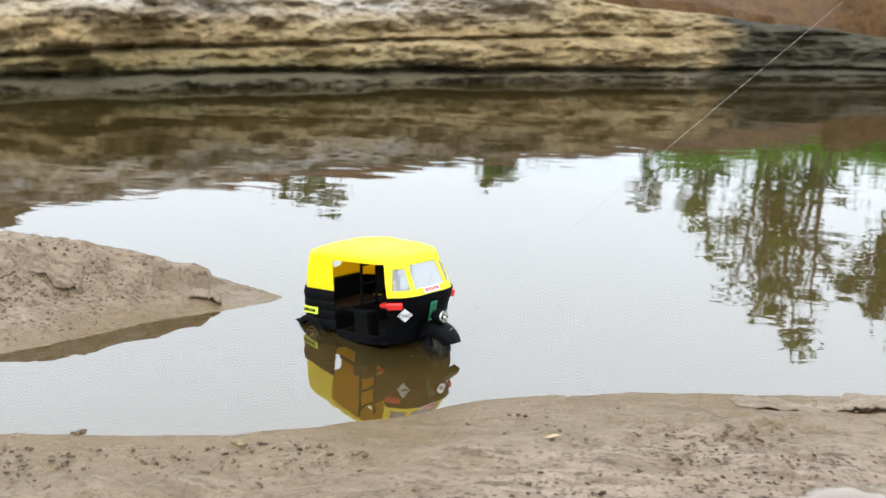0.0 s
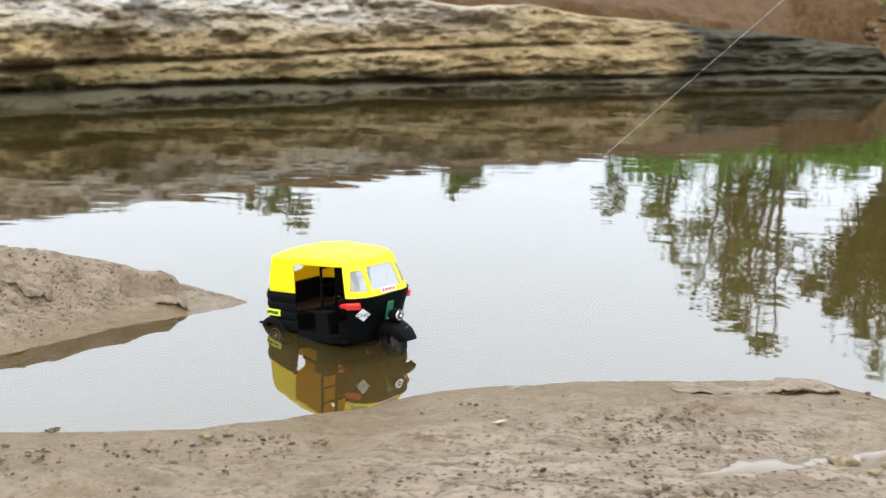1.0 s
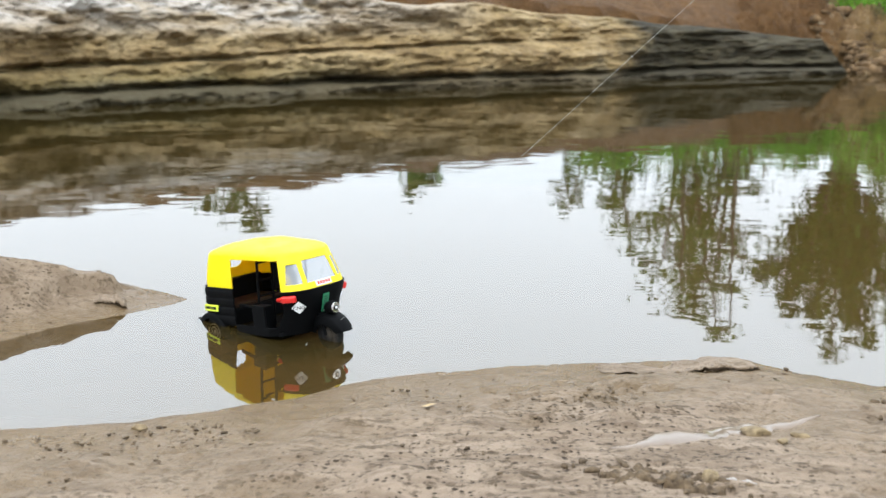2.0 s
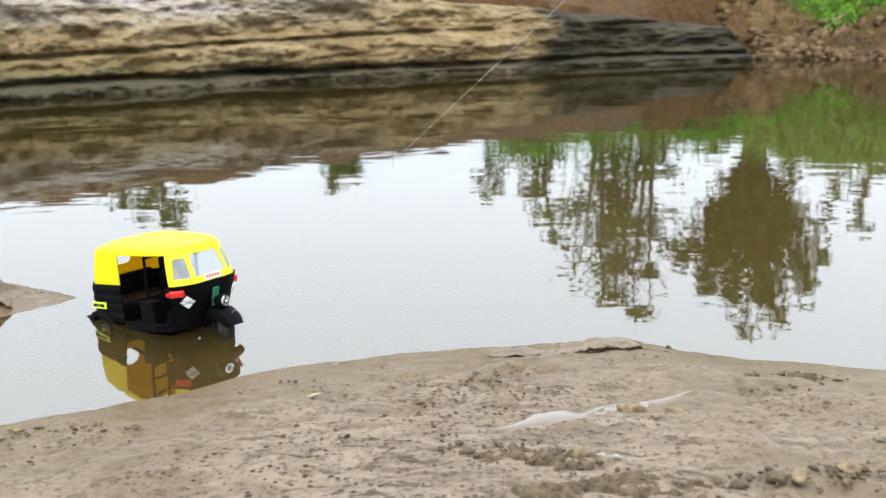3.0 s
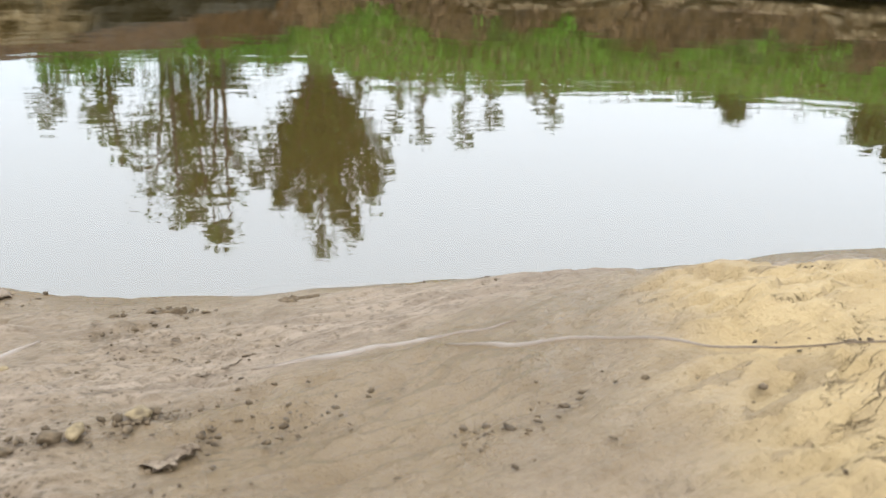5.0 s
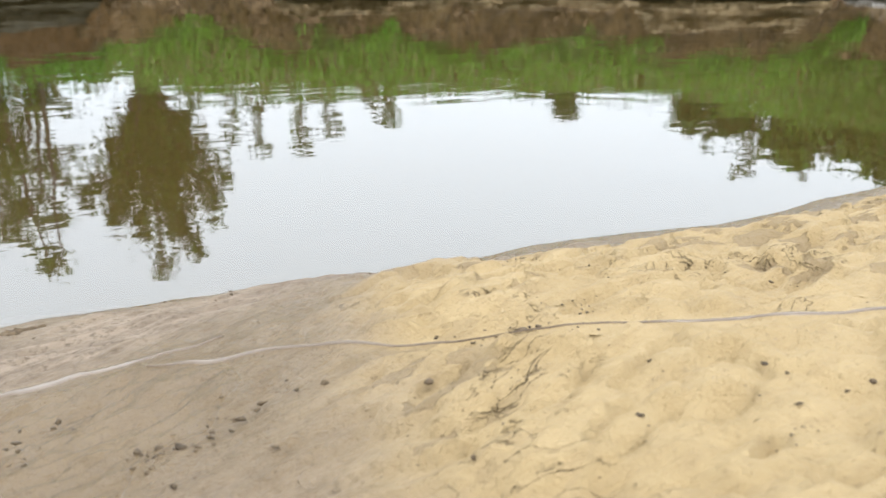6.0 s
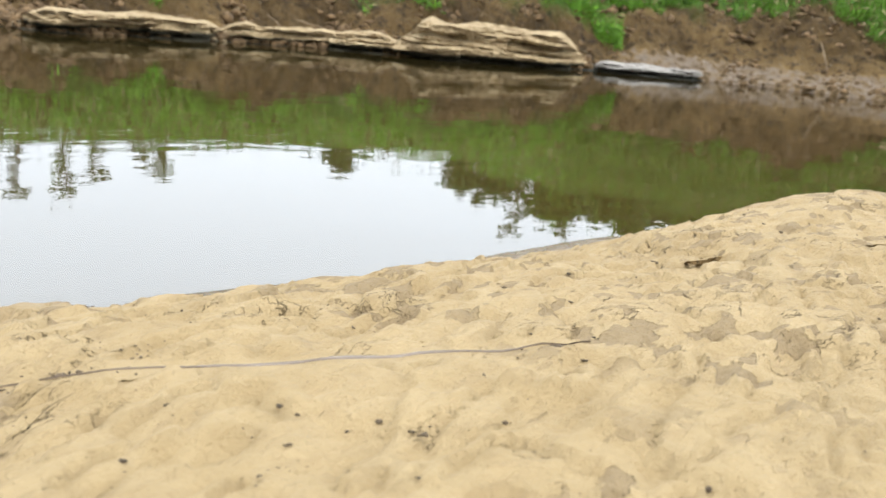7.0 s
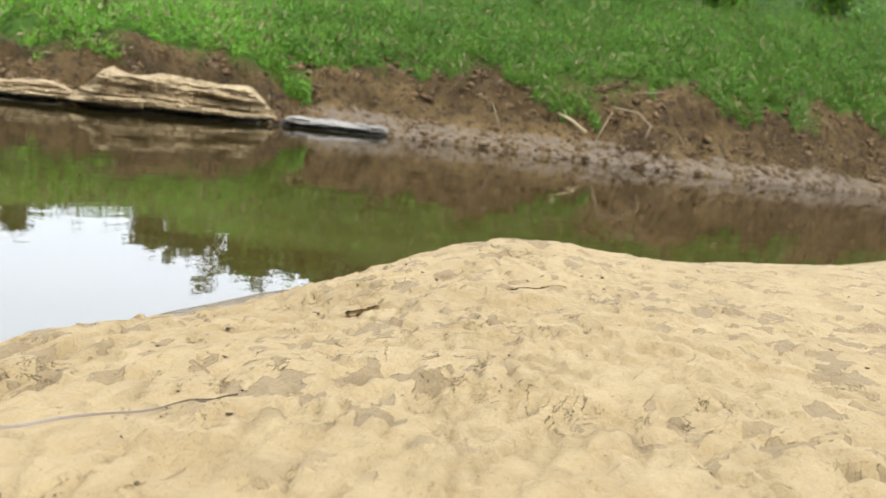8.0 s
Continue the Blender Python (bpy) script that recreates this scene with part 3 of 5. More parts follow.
def build_cliff():
    """The layered rock ledge along the far shore."""
    ang = np.linspace(-100, 18, 1000)[None, :]
    v = np.linspace(0, 1, 90)[:, None]
    h = cliff_height(ang) * (1 + 0.10 * fbm(ang * 0.25, ang * 0, 3, 131))
    z = -0.12 + (h + 0.12) * v
    along = np.radians(ang) * 4.5
    tilt = z - 0.035 * along + 0.03 * fbm(along * 1.2, along * 0, 3, 133)
    back = 0.34 * smooth(0.02, 0.46, z) ** 1.2 * (0.45 / np.maximum(h, 0.2))
    lay = fbm(along * 1.3, tilt * 13, 5, 135, 0.6)
    block = fbm(along * 4.0, tilt * 8, 5, 137, 0.62)
    gap = np.exp(-((tilt - 0.20) / 0.010) ** 2) * smooth(-0.3, 0.1, fbm(along * 1.7, along * 0, 2, 139))
    under = np.exp(-((z - 0.048 - 0.012 * fbm(along * 2, along * 0, 2, 141)) / 0.012) ** 2)
    toe = smooth(0.05, 0.025, z)
    rad = np.interp(ang, FAR_A, FAR_R) + back - 0.09 * lay - 0.15 * block + 0.09 * gap + 0.10 * under - 0.05 * toe + 0.06
    rad = np.where(v > 0.97, rad + 0.5 * (v - 0.97) / 0.03, rad)
    z = np.where(v > 0.97, h - 0.02 * (v - 0.97) / 0.03, z)
    t = np.radians(ang)
    p = np.stack([CENTRE[0] + rad * np.sin(t), CENTRE[1] + rad * np.cos(t), z + 0 * ang], -1)
    ob = new("rock_ledge", grid_mesh("rock_ledge", p, ROCK))
    tagged(ob, "long layered sandstone ledge with dark algae at the waterline", "rock", kind="structure")


def build_slab(a0, a1, h, depth, out, seed, label, material):
    """A low outcrop of bedded rock in the far bank: ledges set back one above the other over an undercut foot."""
    ang = np.linspace(a0, a1, 420)[None, :]
    v = np.linspace(0, 1, 110)[:, None]
    u = (ang - a0) / (a1 - a0)
    taper = smooth(0, 0.22, u) * smooth(1, 0.82, u)
    hh = h * (0.35 + 0.65 * taper) * (1 + 0.22 * fbm(u * 7, u * 0, 4, seed))
    along = np.radians(ang) * 8
    z = np.where(v < 0.7, -0.1 + (hh + 0.1) * v / 0.7, hh + 0.12 * hh * (v - 0.7) / 0.3)
    dip = z + 0.025 * fbm(along * 1.1, along * 0, 3, seed + 7) + 0.05 * (u - 0.5)
    # each bed juts by its own amount and breaks into blocks along the shore
    bed = np.floor(dip / 0.10)
    jut = hash2(bed, bed * 0 + 3, seed) - 0.5
    block = hash2(np.floor(along * 2.3 + 5 * hash2(bed, bed * 0, seed + 1)), bed, seed + 2) - 0.5
    seam = np.exp(-((dip / 0.10 - bed - 0.05) / 0.07) ** 2)
    rad = np.interp(ang, FAR_A, FAR_R) - out * taper + np.maximum(v - 0.7, 0) / 0.3 * depth
    rad = rad + 0.22 * jut + 0.30 * block + 0.06 * seam - 0.16 * fbm(along * 5, z * 30, 5, seed + 3, 0.62)
    rad = rad + 0.20 * np.exp(-((z - 0.022) / 0.024) ** 2) + 0.30 * depth * smooth(0.25, 1, z / np.maximum(hh, 0.01))
    t = np.radians(ang)
    z = z + 0.02 * fbm(along * 5, v * 6, 4, seed + 5) * (v > 0.62)
    p = np.stack([CENTRE[0] + rad * np.sin(t), CENTRE[1] + rad * np.cos(t), z + 0 * ang], -1)
    tagged(new("rock_outcrop", grid_mesh("rock_outcrop", p, material, False)), label, "rock", "rocks along the far bank")


build_ground()
build_bank()
build_water()
build_cliff()
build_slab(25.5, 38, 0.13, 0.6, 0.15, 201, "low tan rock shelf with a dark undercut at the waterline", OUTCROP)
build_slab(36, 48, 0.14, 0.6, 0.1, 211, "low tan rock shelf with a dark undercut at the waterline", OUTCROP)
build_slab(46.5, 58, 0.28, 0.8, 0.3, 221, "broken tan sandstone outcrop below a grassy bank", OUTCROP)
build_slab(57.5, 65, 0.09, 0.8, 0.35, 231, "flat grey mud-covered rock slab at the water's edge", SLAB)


# ---- plants ----
def tube(verts, faces, pts, radii, sides=6):
    base = len(verts)
    for k, (p, r) in enumerate(zip(pts, radii)):
        q = pts[min(k + 1, len(pts) - 1)] - pts[max(k - 1, 0)]
        q = q / max(np.linalg.norm(q), 1e-9)
        s = np.cross(q, (0.3, 0.9, 0.2))
        s = s / np.linalg.norm(s)
        w = np.cross(q, s)
        for i in range(sides):
            t = 2 * math.pi * i / sides
            verts.append(tuple(p + r * (math.cos(t) * s + math.sin(t) * w)))
    for k in range(len(pts) - 1):
        for i in range(sides):
            a0, b0 = base + k * sides + i, base + k * sides + (i + 1) % sides
            faces.append((a0, b0, b0 + sides, a0 + sides))
    faces.append(tuple(base + (len(pts) - 1) * sides + i for i in range(sides)))


def leaf_sheet(name, centres, size, material, rng, droop=0.0, slim=0.45):
    """Many small leaves, each a folded blade with a random turn."""
    n = len(centres)
    d = rng.normal(size=(n, 3))
    d[:, 2] -= droop
    d /= np.linalg.norm(d, axis=1)[:, None]
    s = np.cross(d, rng.normal(size=(n, 3)))
    s /= np.linalg.norm(s, axis=1)[:, None]
    ln = size * rng.uniform(0.6, 1.4, n)[:, None]
    tip, mid = centres + d * ln, centres + d * ln * 0.5
    fold = np.cross(d, s) * ln * 0.08
    v = np.stack([centres, mid + s * ln * slim * 0.5 + fold, tip, mid - s * ln * slim * 0.5 + fold], 1).reshape(-1, 3)
    i = np.arange(n)[:, None] * 4
    return grid_free(name, v, np.concatenate([i + np.array([[0, 1, 2]]), i + np.array([[0, 2, 3]])]), material)


def grid_free(name, v, tris, material):
    me = bpy.data.meshes.new(name)
    me.vertices.add(len(v))
    me.vertices.foreach_set("co", np.asarray(v, dtype=np.float32).reshape(-1))
    me.loops.add(tris.size)
    me.loops.foreach_set("vertex_index", tris.reshape(-1).astype(np.int32))
    me.polygons.add(len(tris))
    me.polygons.foreach_set("loop_start", np.arange(0, tris.size, 3, dtype=np.int32))
    me.polygons.foreach_set("loop_total", np.full(len(tris), 3, dtype=np.int32))
    me.update(calc_edges=True)
    me.materials.append(material)
    return me


def ground_z(x, y):
    return float(land(np.array([x]), np.array([y]))[0])


def tree(name, x, y, top, radius, leaves, leaf, material, seed, label, stems=1, start=0.25, shape="round", category="tree", group=""):
    """A tapered trunk with limbs and a loose crown of leaves set along the limbs."""
    rng = np.random.default_rng(seed)
    z0 = ground_z(x, y) - 0.03
    h = top - z0
    root = tagged(new(name), label, category, group)
    root.location = (x, y, z0)
    verts, faces, spots = [], [], []
    for k in range(stems):
        off = rng.normal(size=2) * radius * (0.35 if stems > 1 else 0.0)
        hk = h * (1.0 if k == 0 else rng.uniform(0.6, 0.95))
        lean = rng.normal(size=2) * 0.06 * h
        ts = np.linspace(0, 1, 9)
        pts = [np.array([off[0] * (0.3 + 0.7 * t) + lean[0] * t * t, off[1] * (0.3 + 0.7 * t) + lean[1] * t * t, hk * t * 0.96]) for t in ts]
        tube(verts, faces, pts, [(0.028 if radius > 0.3 else 0.011) * h / stems ** 0.5 * (1 - 0.85 * t) for t in ts], 7)
        limbs = int(15 / stems ** 0.5)
        for j in range(limbs):
            t = start + (0.97 - start) * (j + rng.uniform(0, 1)) / limbs
            p0 = pts[0] + (np.array([np.interp(t, ts, [p[i] for p in pts]) for i in range(3)]) - pts[0])
            if shape == "cone":
                reach = radius * (1.05 - t) * 1.35
            elif shape == "fan":
                reach = radius * (0.15 + 0.95 * smooth(0.05, 0.75, t)) * (1.0 if t < 0.82 else 0.6)
            elif shape == "column":
                reach = radius * 0.9
            else:
                reach = radius * (0.35 + 0.9 * math.sin(math.pi * min(1, (t - start) / (1.05 - start)) ** 0.8))
            reach = reach * rng.uniform(0.55, 1.1) / stems ** 0.3
            az = rng.uniform(0, 2 * math.pi)
            up = rng.uniform(0.1, 0.6) * reach
            p1 = p0 + np.array([math.cos(az) * reach, math.sin(az) * reach, up])
            pm = (p0 + p1) / 2 + np.array([0, 0, 0.12 * reach])
            tube(verts, faces, [p0, pm, p1], [0.009 * h * (1 - 0.6 * t), 0.005 * h, 0.002 * h], 5)
            for q in np.linspace(0.25, 1.05, 5):
                c = p0 * (1 - q) ** 2 + 2 * pm * q * (1 - q) + p1 * q * q
                spots.append((c, 0.10 * radius + 0.16 * reach))
        spots.append((pts[-1], 0.12 * radius))
    part("trunk", mesh_from("trunk", verts, faces, BARK, True), root, "thin grey-brown trunk and limbs")
    pick = rng.integers(0, len(spots), leaves)
    base = np.array([s[0] for s in spots])[pick]
    spread = np.array([s[1] for s in spots])[pick][:, None]
    jitter = rng.normal(size=(leaves, 3)) * spread * np.array([0.8, 0.8, 0.65])
    cen = base + jitter * np.where(rng.uniform(size=(leaves, 1)) < 0.7, 0.6, 1.2)
    cen[:, 2] = np.maximum(cen[:, 2], 0.1)
    part("crown", leaf_sheet("crown", cen, leaf, material, rng, 0.5), root)
    return root


def clump(name, x, y, culms, leaves, leaf, material, seed, label):
    """A clump of slender stems that spread from one root, leafy along their upper lengths."""
    rng = np.random.default_rng(seed)
    z0 = ground_z(x, y) - 0.03
    root = tagged(new(name), label, "tree")
    root.location = (x, y, z0)
    verts, faces, spots, reach = [], [], [], []
    for side, depth, top in culms:
        ts = np.linspace(0, 1, 12)
        tip = np.array([side * 0.95 - depth * 0.31, side * -0.31 + depth * 0.95, top - z0])
        pts = [np.array([tip[0] * (0.05 + 0.95 * t ** 1.25), tip[1] * (0.05 + 0.95 * t ** 1.25), tip[2] * (t - 0.06 * t ** 6)]) for t in ts]
        tube(verts, faces, pts, [0.034 * (1 - 0.88 * t) for t in ts], 6)
        for t in np.linspace(0.12 + 0.28 * min(1, abs(side - 0.1) / 0.7), 1.0, 26):
            spots.append([np.interp(t, ts, [p[i] for p in pts]) for i in range(3)])
            reach.append(0.02 + 0.15 * smooth(0.05, 0.6, t) * smooth(1.12, 0.8, t))
    part("trunk", mesh_from("trunk", verts, faces, BARK, True), root, "many slender grey-green stems")
    pick = rng.integers(0, len(spots), leaves)
    cen = np.array(spots)[pick] + rng.normal(size=(leaves, 3)) * np.array(reach)[pick][:, None] * np.array([0.62, 0.62, 0.9])
    cen[:, 2] = np.maximum(cen[:, 2], 0.1)
    part("crown", leaf_sheet("crown", cen, leaf, material, rng, 0.7, 0.3), root)


def build_trees():
    clump("tree", 4.55, 12.3, ((-0.80, 0.1, 3.15), (-0.62, -0.2, 3.45), (-0.42, 0.2, 3.35), (-0.22, -0.1, 3.55), (-0.05, 0.2, 3.7), (0.10, 0.0, 4.25), (0.24, -0.2, 3.65), (0.40, 0.15, 3.6), (0.55, 0.0, 3.95), (0.72, -0.15, 3.35), (0.86, 0.1, 3.2), (0.98, 0.0, 2.95), (0.30, 0.25, 3.2), (-0.30, 0.3, 3.0), (0.05, -0.3, 3.1), (0.55, 0.3, 3.0)),
          10500, 0.11, LEAF_DARK, 1, "dense olive-green clump of feathery stems on the far bank")
    tree("tree", 3.55, 13.7, 4.1, 0.7, 2300, 0.10, LEAF_AIRY, 2, "airy pale-green tree with several thin stems", 3, 0.15, "round")
    tree("tree", 2.75, 13.9, 4.15, 0.75, 2300, 0.10, LEAF_AIRY, 3, "airy pale-green tree with several thin stems", 3, 0.15, "round")
    tree("tree", 2.1, 14.1, 3.1, 0.4, 900, 0.10, LEAF_AIRY, 4, "small airy tree with few leaves", 2, 0.2, "column")
    k = 5
    for x, y, top in ((1.37, 16.0, 2.85), (1.68, 16.0, 2.95), (5.9, 16.0, 2.6), (6.5, 15.85, 2.8), (7.2, 15.6, 3.25), (7.6, 15.4, 3.35), (8.15, 15.1, 3.5), (8.6, 14.9, 2.95), (9.5, 14.4, 2.8), (9.2, 14.6, 2.5)):
        tree("sapling", x, y, top, 0.22, 300, 0.10, LEAF_AIRY if k % 2 else LEAF_DARK, k, "slender sapling with sparse leaves on the bank", 1, 0.25, "column", "sapling", "saplings on the far bank")
        k += 1
    for x, y, top, r, lv in ((-0.9, 15.05, 2.45, 0.55, 3000), (-3.75, 14.55, 2.9, 0.6, 2600), (-4.25, 14.4, 2.6, 0.4, 1200), (12.1, 12.5, 2.45, 0.45, 2600), (11.7, 12.8, 2.1, 0.4, 1500), (12.9, 10.3, 2.55, 0.4, 2800), (13.3, 9.9, 2.65, 0.5, 3200), (13.8, 9.2, 2.75, 0.5, 3000), (14.3, 8.4, 2.7, 0.5, 2600), (14.8, 7.6, 2.6, 0.5, 2600)):
        tree("bush", x, y, top, r, lv, 0.10, LEAF_BUSH, k, "leafy green bush standing on the far bank", 3, 0.08, "round", "bush", "bushes on the far bank")
        k += 1
    for ang, g, high, r, lv in ((56, 6.0, 0.8, 0.5, 1800), (60, 5.0, 0.7, 0.5, 1800), (66, 5.2, 0.7, 0.6, 2000), (72, 4.6, 0.8, 0.6, 2200), (77, 5.0, 0.9, 0.6, 2400), (82, 4.4, 0.8, 0.6, 2200), (87, 4.6, 0.9, 0.6, 2200)):
        rad = float(np.interp(ang, FAR_A, FAR_R)) + g
        x, y = CENTRE[0] + rad * math.sin(radians(ang)), CENTRE[1] + rad * math.cos(radians(ang))
        tree("shrub", x, y, ground_z(x, y) + high, r, lv, 0.11, GRASS, k, "low leafy shrub among tall grass on the bank", 3, 0.05, "round", "shrub", "shrubs on the grassy bank")
        k += 1
    for x, y, top in ((13.4, 9.5, 3.2), (13.9, 8.8, 3.1), (14.5, 7.9, 3.0), (14.9, 7.2, 2.9)):
        tree("sapling", x, y, top, 0.2, 380, 0.09, LEAF_AIRY, k, "slender sapling with sparse leaves on the bank", 1, 0.2, "column", "sapling", "saplings on the far bank")
        k += 1


def build_grass():
    """Grass and low weeds in tufts, thickest on the crown of each tuft."""
    rng = np.random.default_rng(77)
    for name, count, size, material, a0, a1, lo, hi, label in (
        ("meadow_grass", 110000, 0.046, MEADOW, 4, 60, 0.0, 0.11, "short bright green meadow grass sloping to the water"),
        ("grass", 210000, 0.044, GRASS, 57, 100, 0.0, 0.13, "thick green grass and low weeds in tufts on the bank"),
        ("dry_grass", 9000, 0.10, GRASS_DRY, 4, 100, 0.02, 0.16, "dry straw-coloured grass among the green"),
    ):
        def spread(n):
            ang = rng.uniform(a0, a1, n)
            g = rng.uniform(0.5, 0.7, n) + rng.exponential(2.2, n)
            rad = np.interp(ang, FAR_A, FAR_R) + g
            return ang, g, CENTRE[0] + rad * np.sin(np.radians(ang)), CENTRE[1] + rad * np.cos(np.radians(ang))
        ang, g, x, y = spread(count * 2)
        # two leaves in three gather into tufts
        cang, cg, cx, cy = spread(5200)
        wide, tall = rng.uniform(0.05, 0.20, 5200), rng.uniform(0.3, 1.0, 5200)
        own = rng.integers(0, 5200, len(x))
        tufted = rng.uniform(0, 1, len(x)) < 0.68
        off = rng.normal(size=(len(x), 2)) * 0.6
        x = np.where(tufted, cx[own] + off[:, 0] * wide[own], x)
        y = np.where(tufted, cy[own] + off[:, 1] * wide[own], y)
        g, ang = far_gap(x, y)
        rank = fbm(x * 1.4, y * 1.4, 4, 121) * 0.7 + 0.9 * fbm(x * 3.5, y * 3.5, 3, 123)
        keep = (g - grass_edge(ang) + rank > 0.0) & (g < 9) & (g > 0.3)
        dome = np.where(tufted, wide[own] * 1.5 * tall[own] * np.exp(-(off ** 2).sum(1)), 0.0)
        x, y, g, rank, dome = (q[keep][:count] for q in (x, y, g, rank, dome))
        z = land(x, y) + rng.uniform(lo, hi, len(x)) * (0.4 + np.clip(rank + 0.2 * np.minimum(g - 1.2, 3), 0, 1.5)) * 0.7 + dome * rng.uniform(0.3, 1.0, len(x))
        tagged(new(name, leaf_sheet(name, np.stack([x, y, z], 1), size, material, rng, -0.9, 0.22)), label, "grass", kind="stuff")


def pebble(name, x, y, size, flat, material, seed, label, category="stone", sink=0.35, turn=0.0, stretch=1.5, rough=0.35, group=""):
    if material is CLOD:
        size, flat = size * 0.8, flat * 0.75
    bm = bmesh.new()
    bmesh.ops.create_icosphere(bm, subdivisions=3, radius=1.0)
    rng = np.random.default_rng(seed + 400)
    cuts = [(Vector(q).normalized(), rng.uniform(0.62, 0.85)) for q in rng.normal(size=(9, 3))]
    for v in bm.verts:
        for q, far in cuts:
            over = v.co.dot(q) - far
            if over > 0:
                v.co -= q * over
        c = v.co.copy()
        k = 1 + 0.5 * rough * noise.noise(c * 1.3 + Vector((seed, 0, 0))) + rough * 0.4 * noise.noise(c * 3.1 + Vector((0, seed, 0)))
        v.co = Vector((c.x * stretch, c.y, c.z * flat)) * k * size / 2
    me = bpy.data.meshes.new(name)
    bm.to_mesh(me)
    bm.free()
    me.shade_smooth()
    me.materials.append(material)
    ob = new(name, me)
    ob.location = (x, y, ground_z(x, y) + size * flat * (0.5 - sink))
    ob.rotation_euler = (0, 0, radians(turn))
    return tagged(ob, label, category, group)


build_trees()
build_grass()


# ---- the toy three-wheeler ----
# its own axes: x ahead from the rear axle, y to its left, z up from the foot of the wheels
BELT, WALL_TOP, TOY_W = 0.0645, 0.0975, 0.041


def outline(xmin, xmax, w, rf=0.028, rr=0.018):
    """A rounded plan, from the middle of the rear round the right side to the front and back."""
    def arc(cx, cy, r, a0, a1, n):
        t = np.radians(np.linspace(a0, a1, n, endpoint=False))
        return np.stack([cx + r * np.cos(t), cy + r * np.sin(t)], 1)

    def seg(x0, y0, x1, y1, n):
        t = np.linspace(0, 1, n, endpoint=False)[:, None]
        return (1 - t) * np.array([[x0, y0]]) + t * np.array([[x1, y1]])
    rr, rf = min(rr, w * 0.9), min(rf, w * 0.9)
    return np.concatenate([
        seg(xmin, 0, xmin, -(w - rr), 34), arc(xmin + rr, -(w - rr), rr, 180, 270, 22),
        seg(xmin + rr, -w, xmax - rf, -w, 150), arc(xmax - rf, -(w - rf), rf, 270, 360, 48),
        seg(xmax, -(w - rf), xmax, w - rf, 36), arc(xmax - rf, w - rf, rf, 0, 90, 48),
        seg(xmax - rf, w, xmin + rr, w, 150), arc(xmin + rr, w - rr, rr, 90, 180, 22), seg(xmin, w - rr, xmin, 0, 34)])


def upper_ring(z):
    f = np.clip((z - BELT) / (WALL_TOP - BELT), 0, 1)
    return outline(-0.0155 + 0.006 * f ** 1.6, 0.1300 - 0.0145 * f, TOY_W - 0.0022 * f ** 1.5)


def lower_ring(z):
    f = (BELT - z) / 0.0455
    p = outline(-0.0165, 0.1302 - 0.017 * f ** 1.5, TOY_W + 0.0004)
    p[:, 1] *= 1 - 0.36 * f * smooth(0.085, 0.13, p[:, 0])
    return p


def front_run(p):
    """Each outline point's way along the plan from the middle of the front; right side below 0."""
    step = np.linalg.norm(np.diff(p, axis=0), axis=1)
    run = np.concatenate([[0], np.cumsum(step)])
    mid = int(len(p) / 2)
    return run - run[mid]


def ring_sheet(name, rings, keep, material, thick, bands=None):
    """A wall lofted through rings of one count, of which keep(x, y, z, s) says which faces stay."""
    p = np.array(rings)
    rows, cols = p.shape[:2]
    for ring in p:
        if ring[0, 2] > 0.0935:
            break
        edge = door_front(ring[0, 2])
        for side in (-1, 1):
            far = np.where(ring[:, 1] * side > 0.02, np.abs(ring[:, 0] - edge), 1.0)
            ring[np.argmin(far), 0] = edge
    p = np.concatenate([p, p[:, :1]], 1)
    c = (p[:-1, :-1] + p[1:, :-1] + p[1:, 1:] + p[:-1, 1:]) / 4
    run = front_run(p[0, :-1, :2])
    mask = keep(c[..., 0], c[..., 1], c[..., 2], np.broadcast_to(run, c.shape[:2]))
    idx = np.arange(rows * cols).reshape(rows, cols)
    idx = np.concatenate([idx, idx[:, :1]], 1)
    quads = np.stack([idx[:-1, :-1], idx[:-1, 1:], idx[1:, 1:], idx[1:, :-1]], -1)[mask]
    used, inv = np.unique(quads, return_inverse=True)
    pts = p[:, :-1].reshape(-1, 3)[used]
    me = mesh_from(name, pts.tolist(), inv.reshape(-1, 4).tolist(), material, True)
    me.update()
    return me


def shell(name, me, parent, thick, label=""):
    ob = part(name, me, parent, label)
    mod = ob.modifiers.new("thickness", "SOLIDIFY")
    mod.thickness = thick
    mod.offset = -1
    return ob


def rbox(x0, x1, y0, y1, z0, z1, r=0.001, seg=2):
    bm = bmesh.new()
    bmesh.ops.create_cube(bm, size=1)
    for v in bm.verts:
        v.co = Vector(((x0 + x1) / 2 + v.co.x * (x1 - x0), (y0 + y1) / 2 + v.co.y * (y1 - y0), (z0 + z1) / 2 + v.co.z * (z1 - z0)))
    if r > 0:
        bmesh.ops.bevel(bm, geom=bm.edges[:], offset=r, segments=seg, affect="EDGES", profile=0.5)
    return bm


def rod(p0, p1, r, sides=10):
    verts, faces = [], []
    a0, b0 = np.array(p0, float), np.array(p1, float)
    tube(verts, faces, [a0, b0], [r, r], sides)
    faces.append(tuple(range(sides - 1, -1, -1)))
    bm = bmesh.new()
    vs = [bm.verts.new(v) for v in verts]
    for f in faces:
        bm.faces.new([vs[i] for i in f])
    return bm


